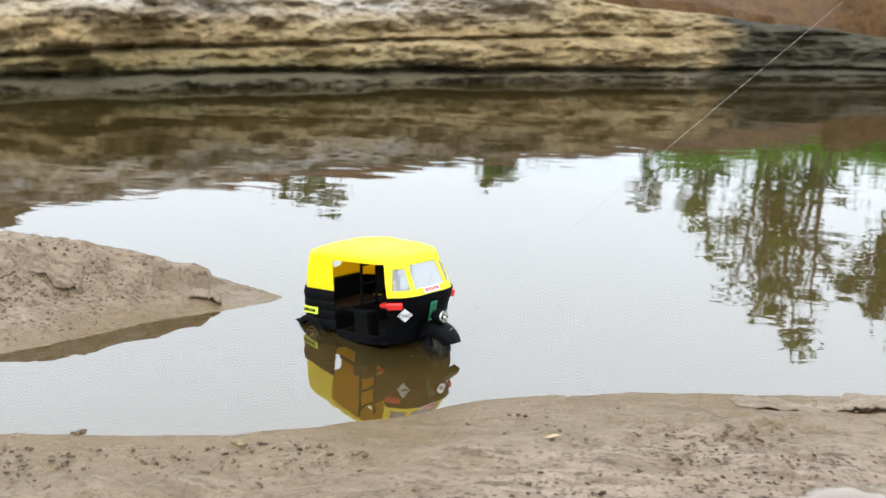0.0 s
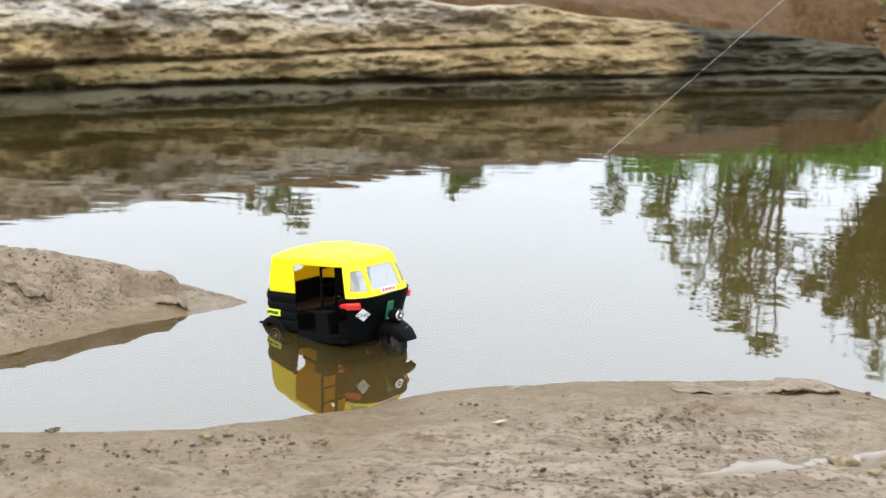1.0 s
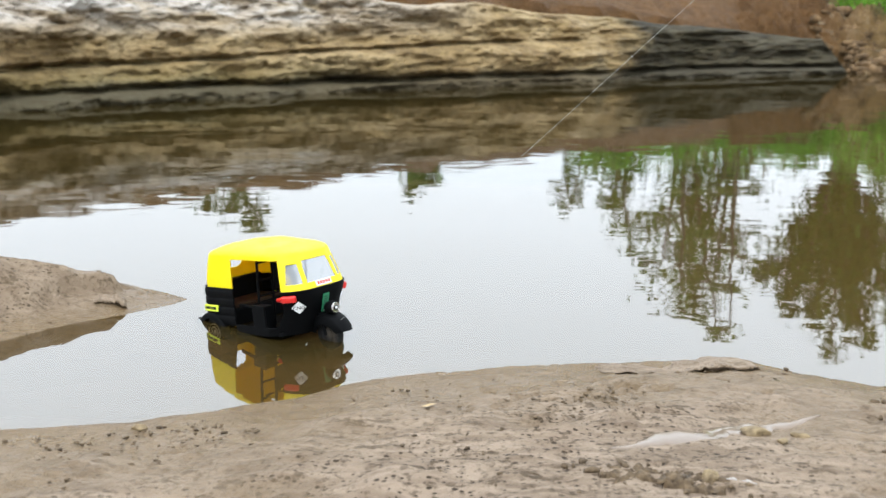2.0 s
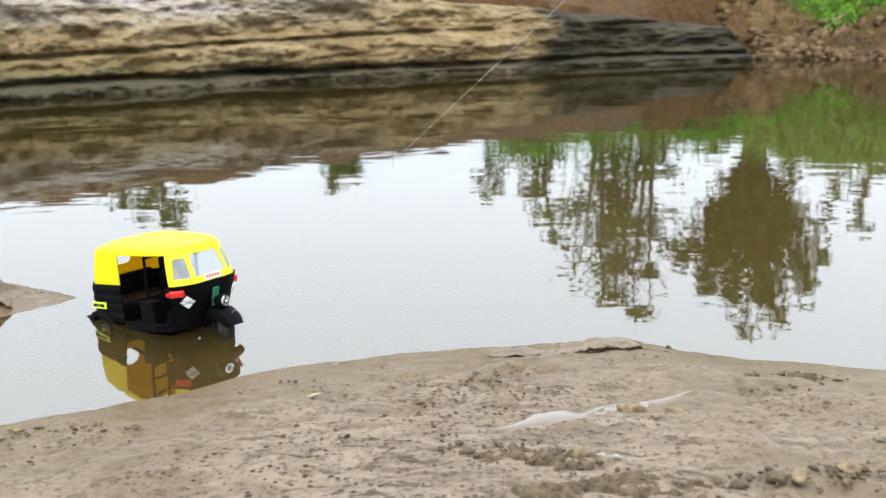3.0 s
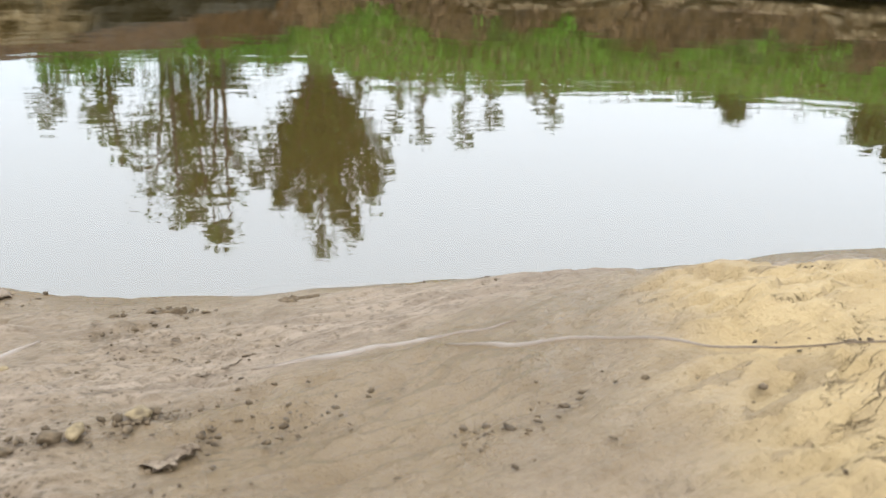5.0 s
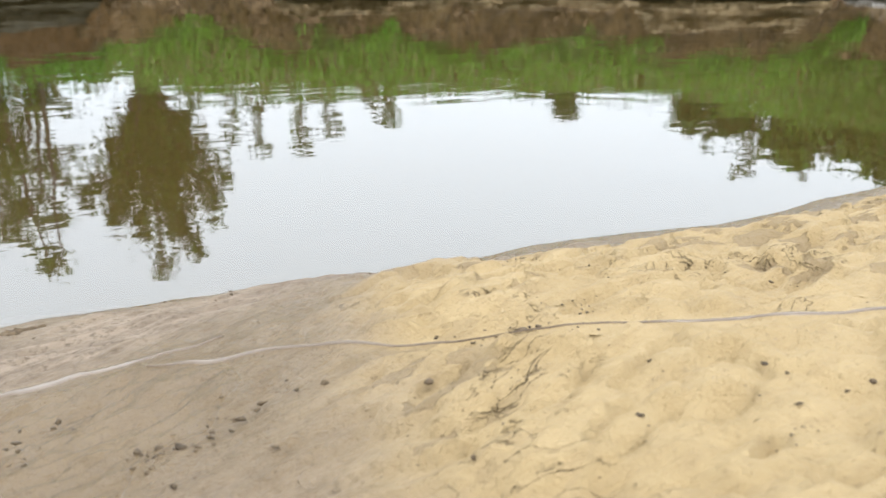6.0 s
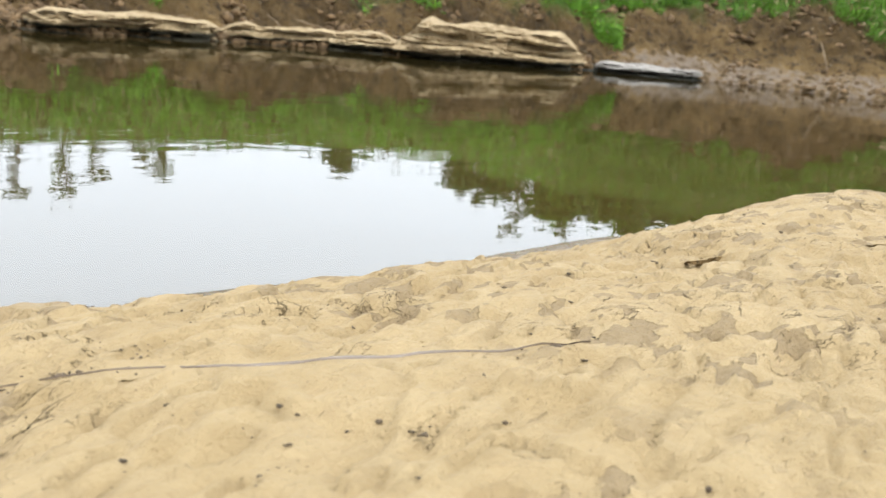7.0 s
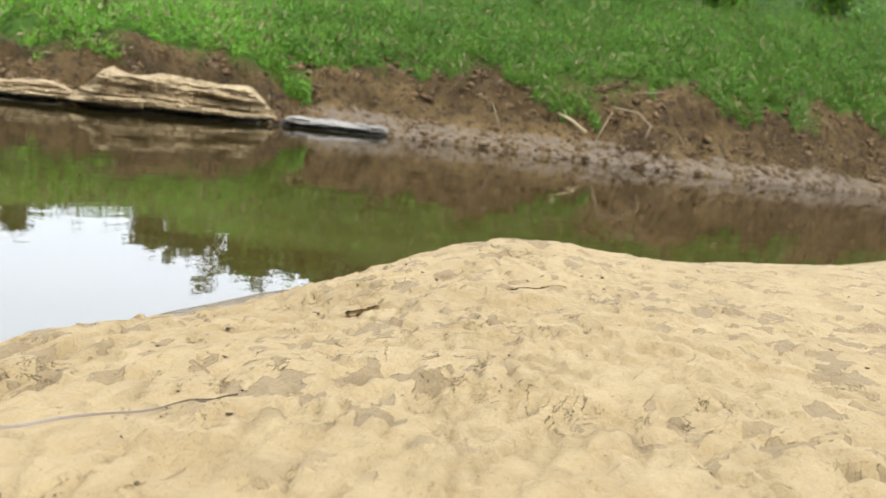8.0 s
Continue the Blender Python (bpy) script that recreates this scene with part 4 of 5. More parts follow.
def lathe(profile, centre, n=32):
    """A turned form round the y axis through centre; profile of (y, radius)."""
    bm = bmesh.new()
    rings = []
    for y, r in profile:
        rings.append([bm.verts.new((centre[0] + r * math.cos(2 * math.pi * i / n), centre[1] + y, centre[2] + r * math.sin(2 * math.pi * i / n))) for i in range(n)])
    for a0, b0 in zip(rings, rings[1:]):
        for i in range(n):
            bm.faces.new((a0[i], a0[(i + 1) % n], b0[(i + 1) % n], b0[i]))
    bm.faces.new(rings[0])
    bm.faces.new(rings[-1][::-1])
    bmesh.ops.recalc_face_normals(bm, faces=bm.faces[:])
    for f in bm.faces:
        f.smooth = len(f.verts) == 4
    return bm


def fender(cx, cz, r, y0, y1, a0, a1, lip=0.0, n=22, skirt=0.005):
    """A curved mudguard shell over a wheel."""
    bm = bmesh.new()
    rows = []
    for k in range(n + 1):
        t = radians(a0 + (a1 - a0) * k / n)
        rr = r + lip * (1 - k / n) ** 3
        w = (y1 - y0) / 2 * (1 - 0.25 * abs(2 * k / n - 1) ** 3)
        ym = (y0 + y1) / 2
        row = []
        for j, (sy, dr) in enumerate(((-1, -skirt), (-1, -0.001), (-0.8, 0.0007), (0, 0.0016), (0.8, 0.0007), (1, -0.001), (1, -skirt))):
            row.append(bm.verts.new((cx + (rr + dr) * math.cos(t), ym + sy * w, cz + (rr + dr) * math.sin(t))))
        rows.append(row)
    for p0, p1 in zip(rows, rows[1:]):
        for i in range(6):
            f = bm.faces.new((p0[i], p0[i + 1], p1[i + 1], p1[i]))
            f.smooth = True
    return bm


def plate(ring_of, s, z, width, height, lift, thick=0.0004, diamond=False):
    """A thin sticker that follows the body at way s along its plan and height z, and its frame."""
    ring = ring_of(z)
    run = front_run(ring)
    x, y = np.interp(s, run, ring[:, 0]), np.interp(s, run, ring[:, 1])
    up = ring_of(z + 0.004)
    xu, yu = np.interp(s, front_run(up), up[:, 0]), np.interp(s, front_run(up), up[:, 1])
    x2, y2 = np.interp(s + 0.002, run, ring[:, 0]), np.interp(s + 0.002, run, ring[:, 1])
    along = Vector((x2 - x, y2 - y, 0)).normalized()
    rise = Vector((xu - x, yu - y, 0.004)).normalized()
    out = along.cross(rise).normalized()
    rise = out.cross(along)
    m = Matrix((along, rise, out)).transposed().to_4x4()
    m.translation = Vector((x, y, z)) + out * lift
    bm = bmesh.new()
    hw, hh = width / 2, height / 2
    corners = [(-hw, 0), (0, -hh), (hw, 0), (0, hh)] if diamond else [(-hw, -hh), (hw, -hh), (hw, hh), (-hw, hh)]
    lo = [bm.verts.new((u, v, -thick)) for u, v in corners]
    hi = [bm.verts.new((u, v, thick)) for u, v in corners]
    bm.faces.new(hi)
    bm.faces.new(lo[::-1])
    for i in range(4):
        bm.faces.new((lo[i], lo[(i + 1) % 4], hi[(i + 1) % 4], hi[i]))
    bmesh.ops.transform(bm, matrix=m, verts=bm.verts[:])
    return bm, m


def bars(m, spots, height, thick):
    """Plain bars standing for small print on a sticker."""
    bm = bmesh.new()
    for u0, u1, v in spots:
        c = [bm.verts.new((u, w, thick)) for u, w in ((u0, v - height / 2), (u1, v - height / 2), (u1, v + height / 2), (u0, v + height / 2))]
        d = [bm.verts.new((q.co.x, q.co.y, thick - 0.0003)) for q in c]
        bm.faces.new(c)
        for i in range(4):
            bm.faces.new((d[i], d[(i + 1) % 4], c[(i + 1) % 4], c[i]))
    bmesh.ops.transform(bm, matrix=m, verts=bm.verts[:])
    return bm


def lettering(text, size, m, material, parent):
    cu = bpy.data.curves.new("print", "FONT")
    cu.body, cu.size, cu.align_x, cu.align_y, cu.extrude = text, size, "CENTER", "CENTER", 0.0001
    tmp = bpy.data.objects.new("print", cu)
    scene.collection.objects.link(tmp)
    me = bpy.data.meshes.new_from_object(tmp.evaluated_get(bpy.context.evaluated_depsgraph_get()))
    bpy.data.objects.remove(tmp)
    me.materials.clear()
    me.materials.append(material)
    ob = part("lettering", me, parent)
    ob.matrix_local = m
    return ob


def wheel(parent, x, y, side, r, w, fancy):
    """A tyre with a chrome hub; side: +1 shows the hub to the left, -1 to the right."""
    prof = [(-w / 2, r * 0.55), (-w / 2, r * 0.86), (-w * 0.38, r * 0.97), (-w * 0.15, r), (w * 0.15, r), (w * 0.38, r * 0.97), (w / 2, r * 0.86), (w / 2, r * 0.55)]
    tyre = part("wheel", (lathe(prof, (x, y, r), 40), RUBBER), parent, "black plastic wheel")
    for s in ((side,) if side else (-1, 1)):
        rim = [(s * w * 0.30, 0.001), (s * w * 0.34, r * 0.3), (s * w * 0.62, r * 0.32), (s * w * 0.5, r * 0.42), (s * w * 0.42, r * 0.5), (s * w * 0.58, r * 0.58), (s * w * 0.48, r * 0.62)]
        part("rim", (lathe(rim, (x, y, r), 32), SILVER if fancy else RUBBER), tyre, "chrome hub" if fancy else "matt black rim")
        if not fancy:
            part("hub_cover", (lathe([(s * w * 0.45, r * 0.50), (s * w * 0.66, r * 0.46), (s * w * 0.70, 0.0006)], (x, y, r), 24), RUBBER), tyre, "matt black hub cover")
            continue
        part("hub_cap", (lathe([(s * w * 0.34, r * 0.22), (s * w * 0.72, r * 0.17), (s * w * 0.76, 0.0006)], (x, y, r), 20), SILVER), tyre)
    if fancy:
        part("inner_disc", (lathe([(-side * w * 0.5, r * 0.8), (-side * w * 0.62, r * 0.78)], (x, y, r), 28), ORANGE), tyre, "orange inner disc")
    return tyre


def door_front(z):
    return np.interp(z, (0.019, 0.024, 0.030, 0.045, BELT, 0.094), (0.085, 0.092, 0.100, 0.1085, 0.1110, 0.1045))


def build_toy(m):
    toy = tagged(new("toy_rickshaw"), "yellow and black plastic toy three-wheeled taxi standing in shallow water", "toy")
    # canopy
    rings = []
    for z in np.linspace(BELT - 0.001, WALL_TOP, 46):
        r = upper_ring(z)
        rings.append(np.column_stack([r, np.full(len(r), z)]))
    top = upper_ring(WALL_TOP)
    cen = np.array([0.052, 0.0])
    for q in np.linspace(1, 0.02, 34)[1:] ** 0.75:
        r = cen + (top - cen) * np.array([q, q])
        hcap = np.interp(r[:, 0], (-0.01, 0.012, 0.04, 0.07, 0.115), (0.0065, 0.0095, 0.0115, 0.0100, 0.0070))
        lump = 0.0007 * np.sin(r[:, 0] * 150) * smooth(0.9, 0.5, q)
        rings.append(np.column_stack([r, WALL_TOP + hcap * (1 - q ** 3) ** 0.55 + lump]))

    def windows(x, y, z, s):
        a_s = np.abs(s)
        shield = (a_s < 0.0195 - (z - 0.07) * 0.06) & (z > 0.0705) & (z < 0.0915) & (x > 0.1)
        quarter = (a_s > 0.0235) & (a_s < 0.041 - 0.35 * np.maximum(z - 0.071, 0)) & (z > 0.0705) & (z < 0.0895) & (x > 0.09)
        return shield, quarter

    def rear_hole(x, y, z):
        return (x < 0) & ((np.abs(y) / 0.0135) ** 3.5 + (np.abs(z - 0.0845) / 0.0082) ** 3.5 < 1)

    def keep_canopy(x, y, z, s):
        shield, quarter = windows(x, y, z, s)
        door = (np.abs(y) > 0.03) & (x > 0.037) & (x < door_front(z)) & (z < 0.0935)
        return ~(shield | quarter | door | rear_hole(x, y, z))
    shell("canopy", ring_sheet("canopy", rings, keep_canopy, YELLOW, 0.0012), toy, 0.0013, "bright yellow canopy")
    inner = [np.column_stack([(r[:, :2] - cen) * 0.985 + cen, r[:, 2]]) for r in rings[:46]]

    def grown(s, z, x, k):
        a_s = np.abs(s)
        if k == 0:
            return (a_s < 0.021) & (z > 0.0695) & (z < 0.0925) & (x > 0.1)
        return (s * k > 0.0225) & (s * k < 0.043 - 0.35 * np.maximum(z - 0.071, 0)) & (z > 0.0695) & (z < 0.0905) & (x > 0.09)
    for nm, k in (("windscreen", 0), ("quarter_window", 1), ("quarter_window", -1)):
        part(nm, ring_sheet(nm, inner, lambda x, y, z, s: grown(s, z, x, k), FILM, 0), toy, "scuffed whitish plastic pane")
    # lower body
    low = []
    for z in np.linspace(BELT, 0.019, 64):
        r = lower_ring(z)
        low.append(np.column_stack([r, np.full(len(r), z)]))
    ribbed = []
    for ring in low:
        z = ring[0, 2]
        k = 1 + 0.022 * max(math.exp(-((z - c) / 0.0032) ** 4) for c in (0.0585, 0.0495, 0.0405, 0.0315))
        r = ring.copy()
        r[:, :2] = (r[:, :2] - cen) * np.array([1 + (k - 1) * 0.5, k]) + cen
        ribbed.append(r)
    shell("rear_body", ring_sheet("rear_body", ribbed, lambda x, y, z, s: (x < 0.040) & (z > 0.026) & ~((np.abs(y) > 0.03) & (x ** 2 + (z - 0.0155) ** 2 < 0.0205 ** 2)), BLACK, 0), toy, 0.0014, "black ribbed rear body")
    shell("front_cowl", ring_sheet("front_cowl", low, lambda x, y, z, s: x > door_front(z), BLACK, 0), toy, 0.0014, "black front cowl")
    for sgn in (-1, 1):
        shell("side_sill", ring_sheet("side_sill", low, lambda x, y, z, s: (y * sgn > 0.01) & (x >= 0.040) & (x <= door_front(z)) & ((z < 0.0275) | ((x > 0.068) & (x < 0.086) & (z < 0.049))), BLACK, 0), toy, 0.0016)
        part("entry_step", (rbox(0.068, 0.086, min(sgn * 0.0415, sgn * 0.030), max(sgn * 0.0415, sgn * 0.030), 0.020, 0.0485, 0.001), BLACK), toy)
    part("floor", (rbox(-0.014, 0.104, -0.038, 0.038, 0.0185, 0.0225, 0.001), BLACK), toy)
    part("chassis", (rbox(0.012, 0.085, -0.026, 0.026, 0.010, 0.0186, 0.003), BLACK), toy)
    # inside
    part("rear_seat", (rbox(-0.0075, 0.028, -0.035, 0.035, 0.0226, 0.0405, 0.002), BLACK), toy)
    part("seat_back", (rbox(-0.0135, -0.0065, -0.034, 0.034, 0.0405, 0.066, 0.002), BLACK), toy)
    part("seat_cushion", (rbox(-0.0085, 0.027, -0.033, 0.033, 0.0406, 0.0445, 0.0015), BROWN), toy, "dark brown seat cushion")
    for y in (-0.032, -0.013, 0.013, 0.032):
        part("partition_bar", (rod((0.064, y, 0.022), (0.071, y, 0.1005), 0.0014), BLACK), toy)
    for z in (0.050, 0.056, 0.072, 0.090):
        x = 0.064 + 0.007 * (z - 0.022) / 0.0785
        part("cross_bar", (rod((x, -0.033, z), (x, 0.033, z), 0.0011), BLACK), toy)
    part("partition_panel", (rbox(0.0672, 0.0692, -0.0125, 0.0125, 0.0595, 0.089, 0.0008), BLACK), toy)
    part("grab_rail", (rod((0.040, -0.035, 0.046), (0.066, -0.035, 0.046), 0.0016), BLACK), toy)
    part("driver_seat", (rbox(0.074, 0.094, -0.017, 0.017, 0.047, 0.0512, 0.0015), RED), toy, "red driver's seat")
    part("seat_base", (rbox(0.0745, 0.0935, -0.0165, 0.0165, 0.0445, 0.047, 0.0006), BLACK), toy)
    part("seat_post", (rbox(0.081, 0.086, -0.010, 0.010, 0.0226, 0.0446, 0.001), BLACK), toy)
    part("dashboard", (rbox(0.1095, 0.122, -0.028, 0.028, 0.056, 0.0655, 0.002), BLACK), toy)
    part("steering_column", (rod((0.113, 0, 0.030), (0.105, 0, 0.062), 0.002), BLACK), toy)
    bar = part("handlebar", (rod((0.104, -0.017, 0.0625), (0.104, 0.017, 0.0625), 0.0014), BLACK), toy)
    for s in (-1, 1):
        part("grip", (rod((0.104, s * 0.016, 0.0625), (0.1005, s * 0.023, 0.064), 0.0019), BLACK), bar)
    part("meter", (rbox(0.103, 0.110, -0.030, -0.0245, 0.062, 0.078, 0.0015), YELLOW), toy, "small yellow fare meter")
    # wheels and guards
    for s in (-1, 1):
        wheel(toy, 0.0, s * 0.0365, s, 0.0158, 0.0105, True)
        part("rear_fender", (fender(0.0, 0.0152, 0.0215, *sorted((s * 0.034, s * 0.0462)), 8, 168), BLACK), toy)
        part("turn_lamp", (lamp_block(s), RED), toy, "red turn lamp")
        part("tail_lamp", (rbox(-0.0210, -0.0155, *sorted((s * 0.025, s * 0.032)), 0.043, 0.0565, 0.0014, 3), RED), toy, "red tail lamp")
    part("axle", (rod((0, -0.034, 0.0158), (0, 0.034, 0.0158), 0.002), BLACK), toy)
    wheel(toy, 0.131, 0.0, 0, 0.0155, 0.0085, False)
    part("front_fender", (fender(0.131, 0.0150, 0.0200, -0.0105, 0.0105, 12, 172, 0.005, skirt=0.009), BLACK), toy)
    for s in (-1, 1):
        part("fork", (rod((0.131, s * 0.0062, 0.0155), (0.126, s * 0.0062, 0.036), 0.0018), BLACK), toy)
    part("fork_crown", (rbox(0.112, 0.130, -0.007, 0.007, 0.024, 0.038, 0.002), BLACK), toy)
    lamp = part("headlamp", (headlamp_body(), BLACK), toy)
    part("lens", (disc_x(0.1427, 0.0, 0.0430, 0.0054), SILVER), lamp, "chrome-ringed lens")
    part("lens_centre", (disc_x(0.1432, 0.0, 0.0430, 0.0027), INK), lamp)
    part("lens_bulb", (disc_x(0.1436, 0.0, 0.0430, 0.0014), WHITE), lamp)
    part("bumper", (rbox(-0.0250, -0.0165, -0.044, 0.044, 0.0225, 0.0305, 0.0018), BLACK), toy)
    for k in range(9):
        part("grille_slat", (rbox(-0.0186, -0.0162, -0.019, 0.019, 0.0345 + 0.0026 * k, 0.0358 + 0.0026 * k, 0.0004, 1), BLACK), toy)
    # stickers
    for s in (-1, 1):
        bm, mm = plate(lower_ring, s * 0.0290, 0.0480, 0.0140, 0.0140, 0.0016, diamond=True)
        tag = part("gas_sticker", (bm, WHITE), toy, "white diamond sticker")
        lettering("CNG", 0.0054, mm @ pose(0, -0.0002, 0.0007), INK, tag)
    bm, mm = plate(lower_ring, 0.0, 0.0475, 0.0078, 0.020, 0.0021)
    green = part("front_sticker", (bm, GREEN), toy, "dark green front sticker")
    part("print", (bars(mm, [(-0.0026 + 0.0009 * (k % 2), 0.0026 - 0.0007 * (k % 3), 0.007 - 0.0022 * k) for k in range(6)], 0.0004, 0.0007), INK), green)
    part("print", (bars(mm, [(-0.002, 0.001, -0.0078)], 0.0012, 0.0007), WHITE), green)
    bm, mm = plate(upper_ring, 0.0, 0.0678, 0.0195, 0.0054, 0.0008)
    sign = part("name_sticker", (bm, WHITE), toy, "white and red name sticker")
    part("print", (bars(mm, [(-0.0085 + 0.0035 * k, -0.0058 + 0.0035 * k, 0.0002 * (k % 2)) for k in range(5)], 0.0032, 0.0006), REDINK), sign)
    for s in (-1, 1):
        bm = rbox(-0.0075, 0.0140, *sorted((s * 0.0420, s * 0.0444)), 0.0395, 0.0460, 0.0002, 1)
        tag = part("side_plate", (bm, LIME), toy, "yellow-green side plate")
        for k, (u0, u1, v) in enumerate(((-0.0062, -0.0042, 0), (-0.0035, 0.0012, 0.0005), (0.0022, 0.0042, 0), (0.0052, 0.0068, 0), (0.0074, 0.0090, 0), (0.0096, 0.0112, 0))):
            part("print", (rbox(u0, u1, *sorted((s * 0.0443, s * 0.0447)), 0.0412 + v, 0.0444 + v * 0.3, 0), INK), tag)
    tag = part("rear_plate", (rbox(-0.0190, -0.0166, 0.0135, 0.0245, 0.031, 0.041, 0.0003, 1), LIME), toy, "yellow-green rear plate")
    part("print", (rbox(-0.0194, -0.0189, 0.0150, 0.0230, 0.0330, 0.0353, 0), INK), tag)
    part("print", (rbox(-0.0194, -0.0189, 0.0150, 0.0230, 0.0370, 0.0393, 0), INK), tag)
    toy.matrix_world = m
    return toy


def lamp_block(s):
    bm, mm = plate(lower_ring, s * 0.0395, 0.0575, 0.0145, 0.0066, 0.0014, thick=0.0026)
    bmesh.ops.recalc_face_normals(bm, faces=bm.faces[:])
    bmesh.ops.bevel(bm, geom=bm.edges[:], offset=0.0014, segments=3, affect="EDGES", profile=0.5)
    return bm


def headlamp_body():
    bm = bmesh.new()
    bmesh.ops.create_uvsphere(bm, u_segments=24, v_segments=14, radius=1.0)
    for v in bm.verts:
        c = v.co
        x = min(c.x, 0.55)
        v.co = Vector((0.1372 + x * 0.0092, c.y * 0.0070, 0.0430 + c.z * 0.0070 - (0.55 - x) * 0.0008))
    for f in bm.faces:
        f.smooth = True
    return bm


def disc_x(x, y, z, r, thick=0.0008, n=28):
    bm = bmesh.new()
    lo = [bm.verts.new((x - thick, y + r * math.cos(2 * math.pi * i / n), z + r * math.sin(2 * math.pi * i / n))) for i in range(n)]
    hi = [bm.verts.new((x, v.co.y * 0.93 + y * 0.07, z + (v.co.z - z) * 0.93)) for v in lo]
    bm.faces.new(hi)
    for i in range(n):
        bm.faces.new((lo[i], lo[(i + 1) % n], hi[(i + 1) % n], hi[i]))
    return bm


TOY_POSE = pose(-0.0240, 0.999, -0.0255, 0, 0, -36) @ pose(0, 0, 0, 0, -7.3, 0) @ Matrix.Scale(0.965, 4)
build_toy(TOY_POSE)


def build_line():
    """The thin cord by which the toy is pulled."""
    cu = bpy.data.curves.new("pull_cord", "CURVE")
    cu.dimensions = "3D"
    cu.bevel_depth, cu.bevel_resolution = 0.00013, 1
    sp = cu.splines.new("POLY")
    p0, p1 = Vector((0.086, 0.916, 0.021)), Vector((0.43, 1.10, 0.325))
    n = 24
    sp.points.add(n)
    for k in range(n + 1):
        t = 5.0 * k / n
        q = p0.lerp(p1, t)
        sp.points[k].co = (q.x, q.y, q.z - 0.012 * math.sin(math.pi * k / n), 1)
    tmp = bpy.data.objects.new("pull_cord", cu)
    scene.collection.objects.link(tmp)
    me = bpy.data.meshes.new_from_object(tmp.evaluated_get(bpy.context.evaluated_depsgraph_get()))
    bpy.data.objects.remove(tmp)
    me.materials.append(CORD)
    tagged(new("pull_cord", me), "thin pale nylon cord tied to the toy's front", "cord")


build_line()


# ---- stones, clods and litter ----
def heap(x, y, wide, deep, hi, seed, label, group=""):
    """A crumbled clod: one torn, lumpy patch of mud that rises out of the ground."""
    px, py = np.meshgrid(np.linspace(-1, 1, 76), np.linspace(-1, 1, 48))
    env = 1 - px ** 2 - py ** 2 + 1.1 * fbm(px * 3 + seed, py * 3, 3, seed)
    px, py = x + px * wide * 1.3, y + py * deep * 1.3
    lump = 0.5 - 1.1 * np.abs(fbm(px * 85, py * 95, 4, seed + 7, 0.55)) + 0.35 * fbm(px * 60, py * 60, 2, seed + 9)
    rise = hi * smooth(0.1, 0.7, env) * np.maximum(lump, 0.02) * 0.7 - 0.004 * smooth(0.25, -0.1, env)
    me = grid_mesh("clod", np.stack([px - x, py - y, land(px, py) - ground_z(x, y) + rise], -1), CLOD)
    ob = new("clod", me)
    ob.location = (x, y, ground_z(x, y))
    tagged(ob, label, "clod", group)


def crust(x0, y0, x1, y1, width, h, sand, seed, label, arch=0.0):
    """A plate of crust that has broken up along one edge: an overhanging lip in front, sinking into the ground behind."""
    n = 120
    t = np.linspace(0, 1, n)[None, :]
    dx, dy = x1 - x0, y1 - y0
    ln = math.hypot(dx, dy)
    nx, ny = -dy / ln, dx / ln
    wander = 0.14 * ln * fbm(t * 6, t * 0, 5, seed, 0.6) + arch * ln * np.sin(math.pi * t)
    lift = h * (0.25 * smooth(0, 0.2, t) + 0.75 * smooth(0.45, 0.85, t + 0.25 * fbm(t * 5, t * 0, 2, seed + 6))) * smooth(1.0, 0.96, t) * (0.65 + 0.9 * np.abs(fbm(t * 8, t * 0 + 3, 4, seed + 1)))
    prof = ((0.9, -0.004), (0.75, 0.10), (0.4, 0.42), (-0.1, 0.62), (-0.15, 0.85), (0.15, 1.0), (0.6, 0.98))
    rows = [np.stack([a0 * h + 0.25 * h * fbm(t * 40, t * 0 + a0 * 9, 2, seed + 2), np.where(b0 < 0, b0, b0 * lift)], -1) for a0, b0 in prof]
    for q in np.linspace(0.15, 1, 14):
        fall = (1 - smooth(0.1, 1, q)) * 0.98
        rows.append(np.stack([0.6 * h + q * width * (0.8 + 0.5 * fbm(t * 5, t * 0 + 1, 3, seed + 4)), lift * fall - 0.004 * q ** 4 + 0.2 * h * fbm(t * 30, t * 0 + q * 9, 3, seed + 3) * fall], -1))
    p = np.stack(rows, 0)[:, 0]
    off = p[..., 0] + wander
    px, py = x0 + dx * t + nx * off, y0 + dy * t + ny * off
    me = grid_mesh("crust", np.stack([px, py, np.maximum(land(px, py), -0.004) + p[..., 1]], -1), GROUND)
    give(me, sand=np.full(px.shape, sand), pitted=np.full(px.shape, 0.3 * (1 - sand)), wet=np.full(px.shape, 0.25 * (1 - sand)))
    tagged(new("crust", me), label, "crust", "broken crusts on the shore")


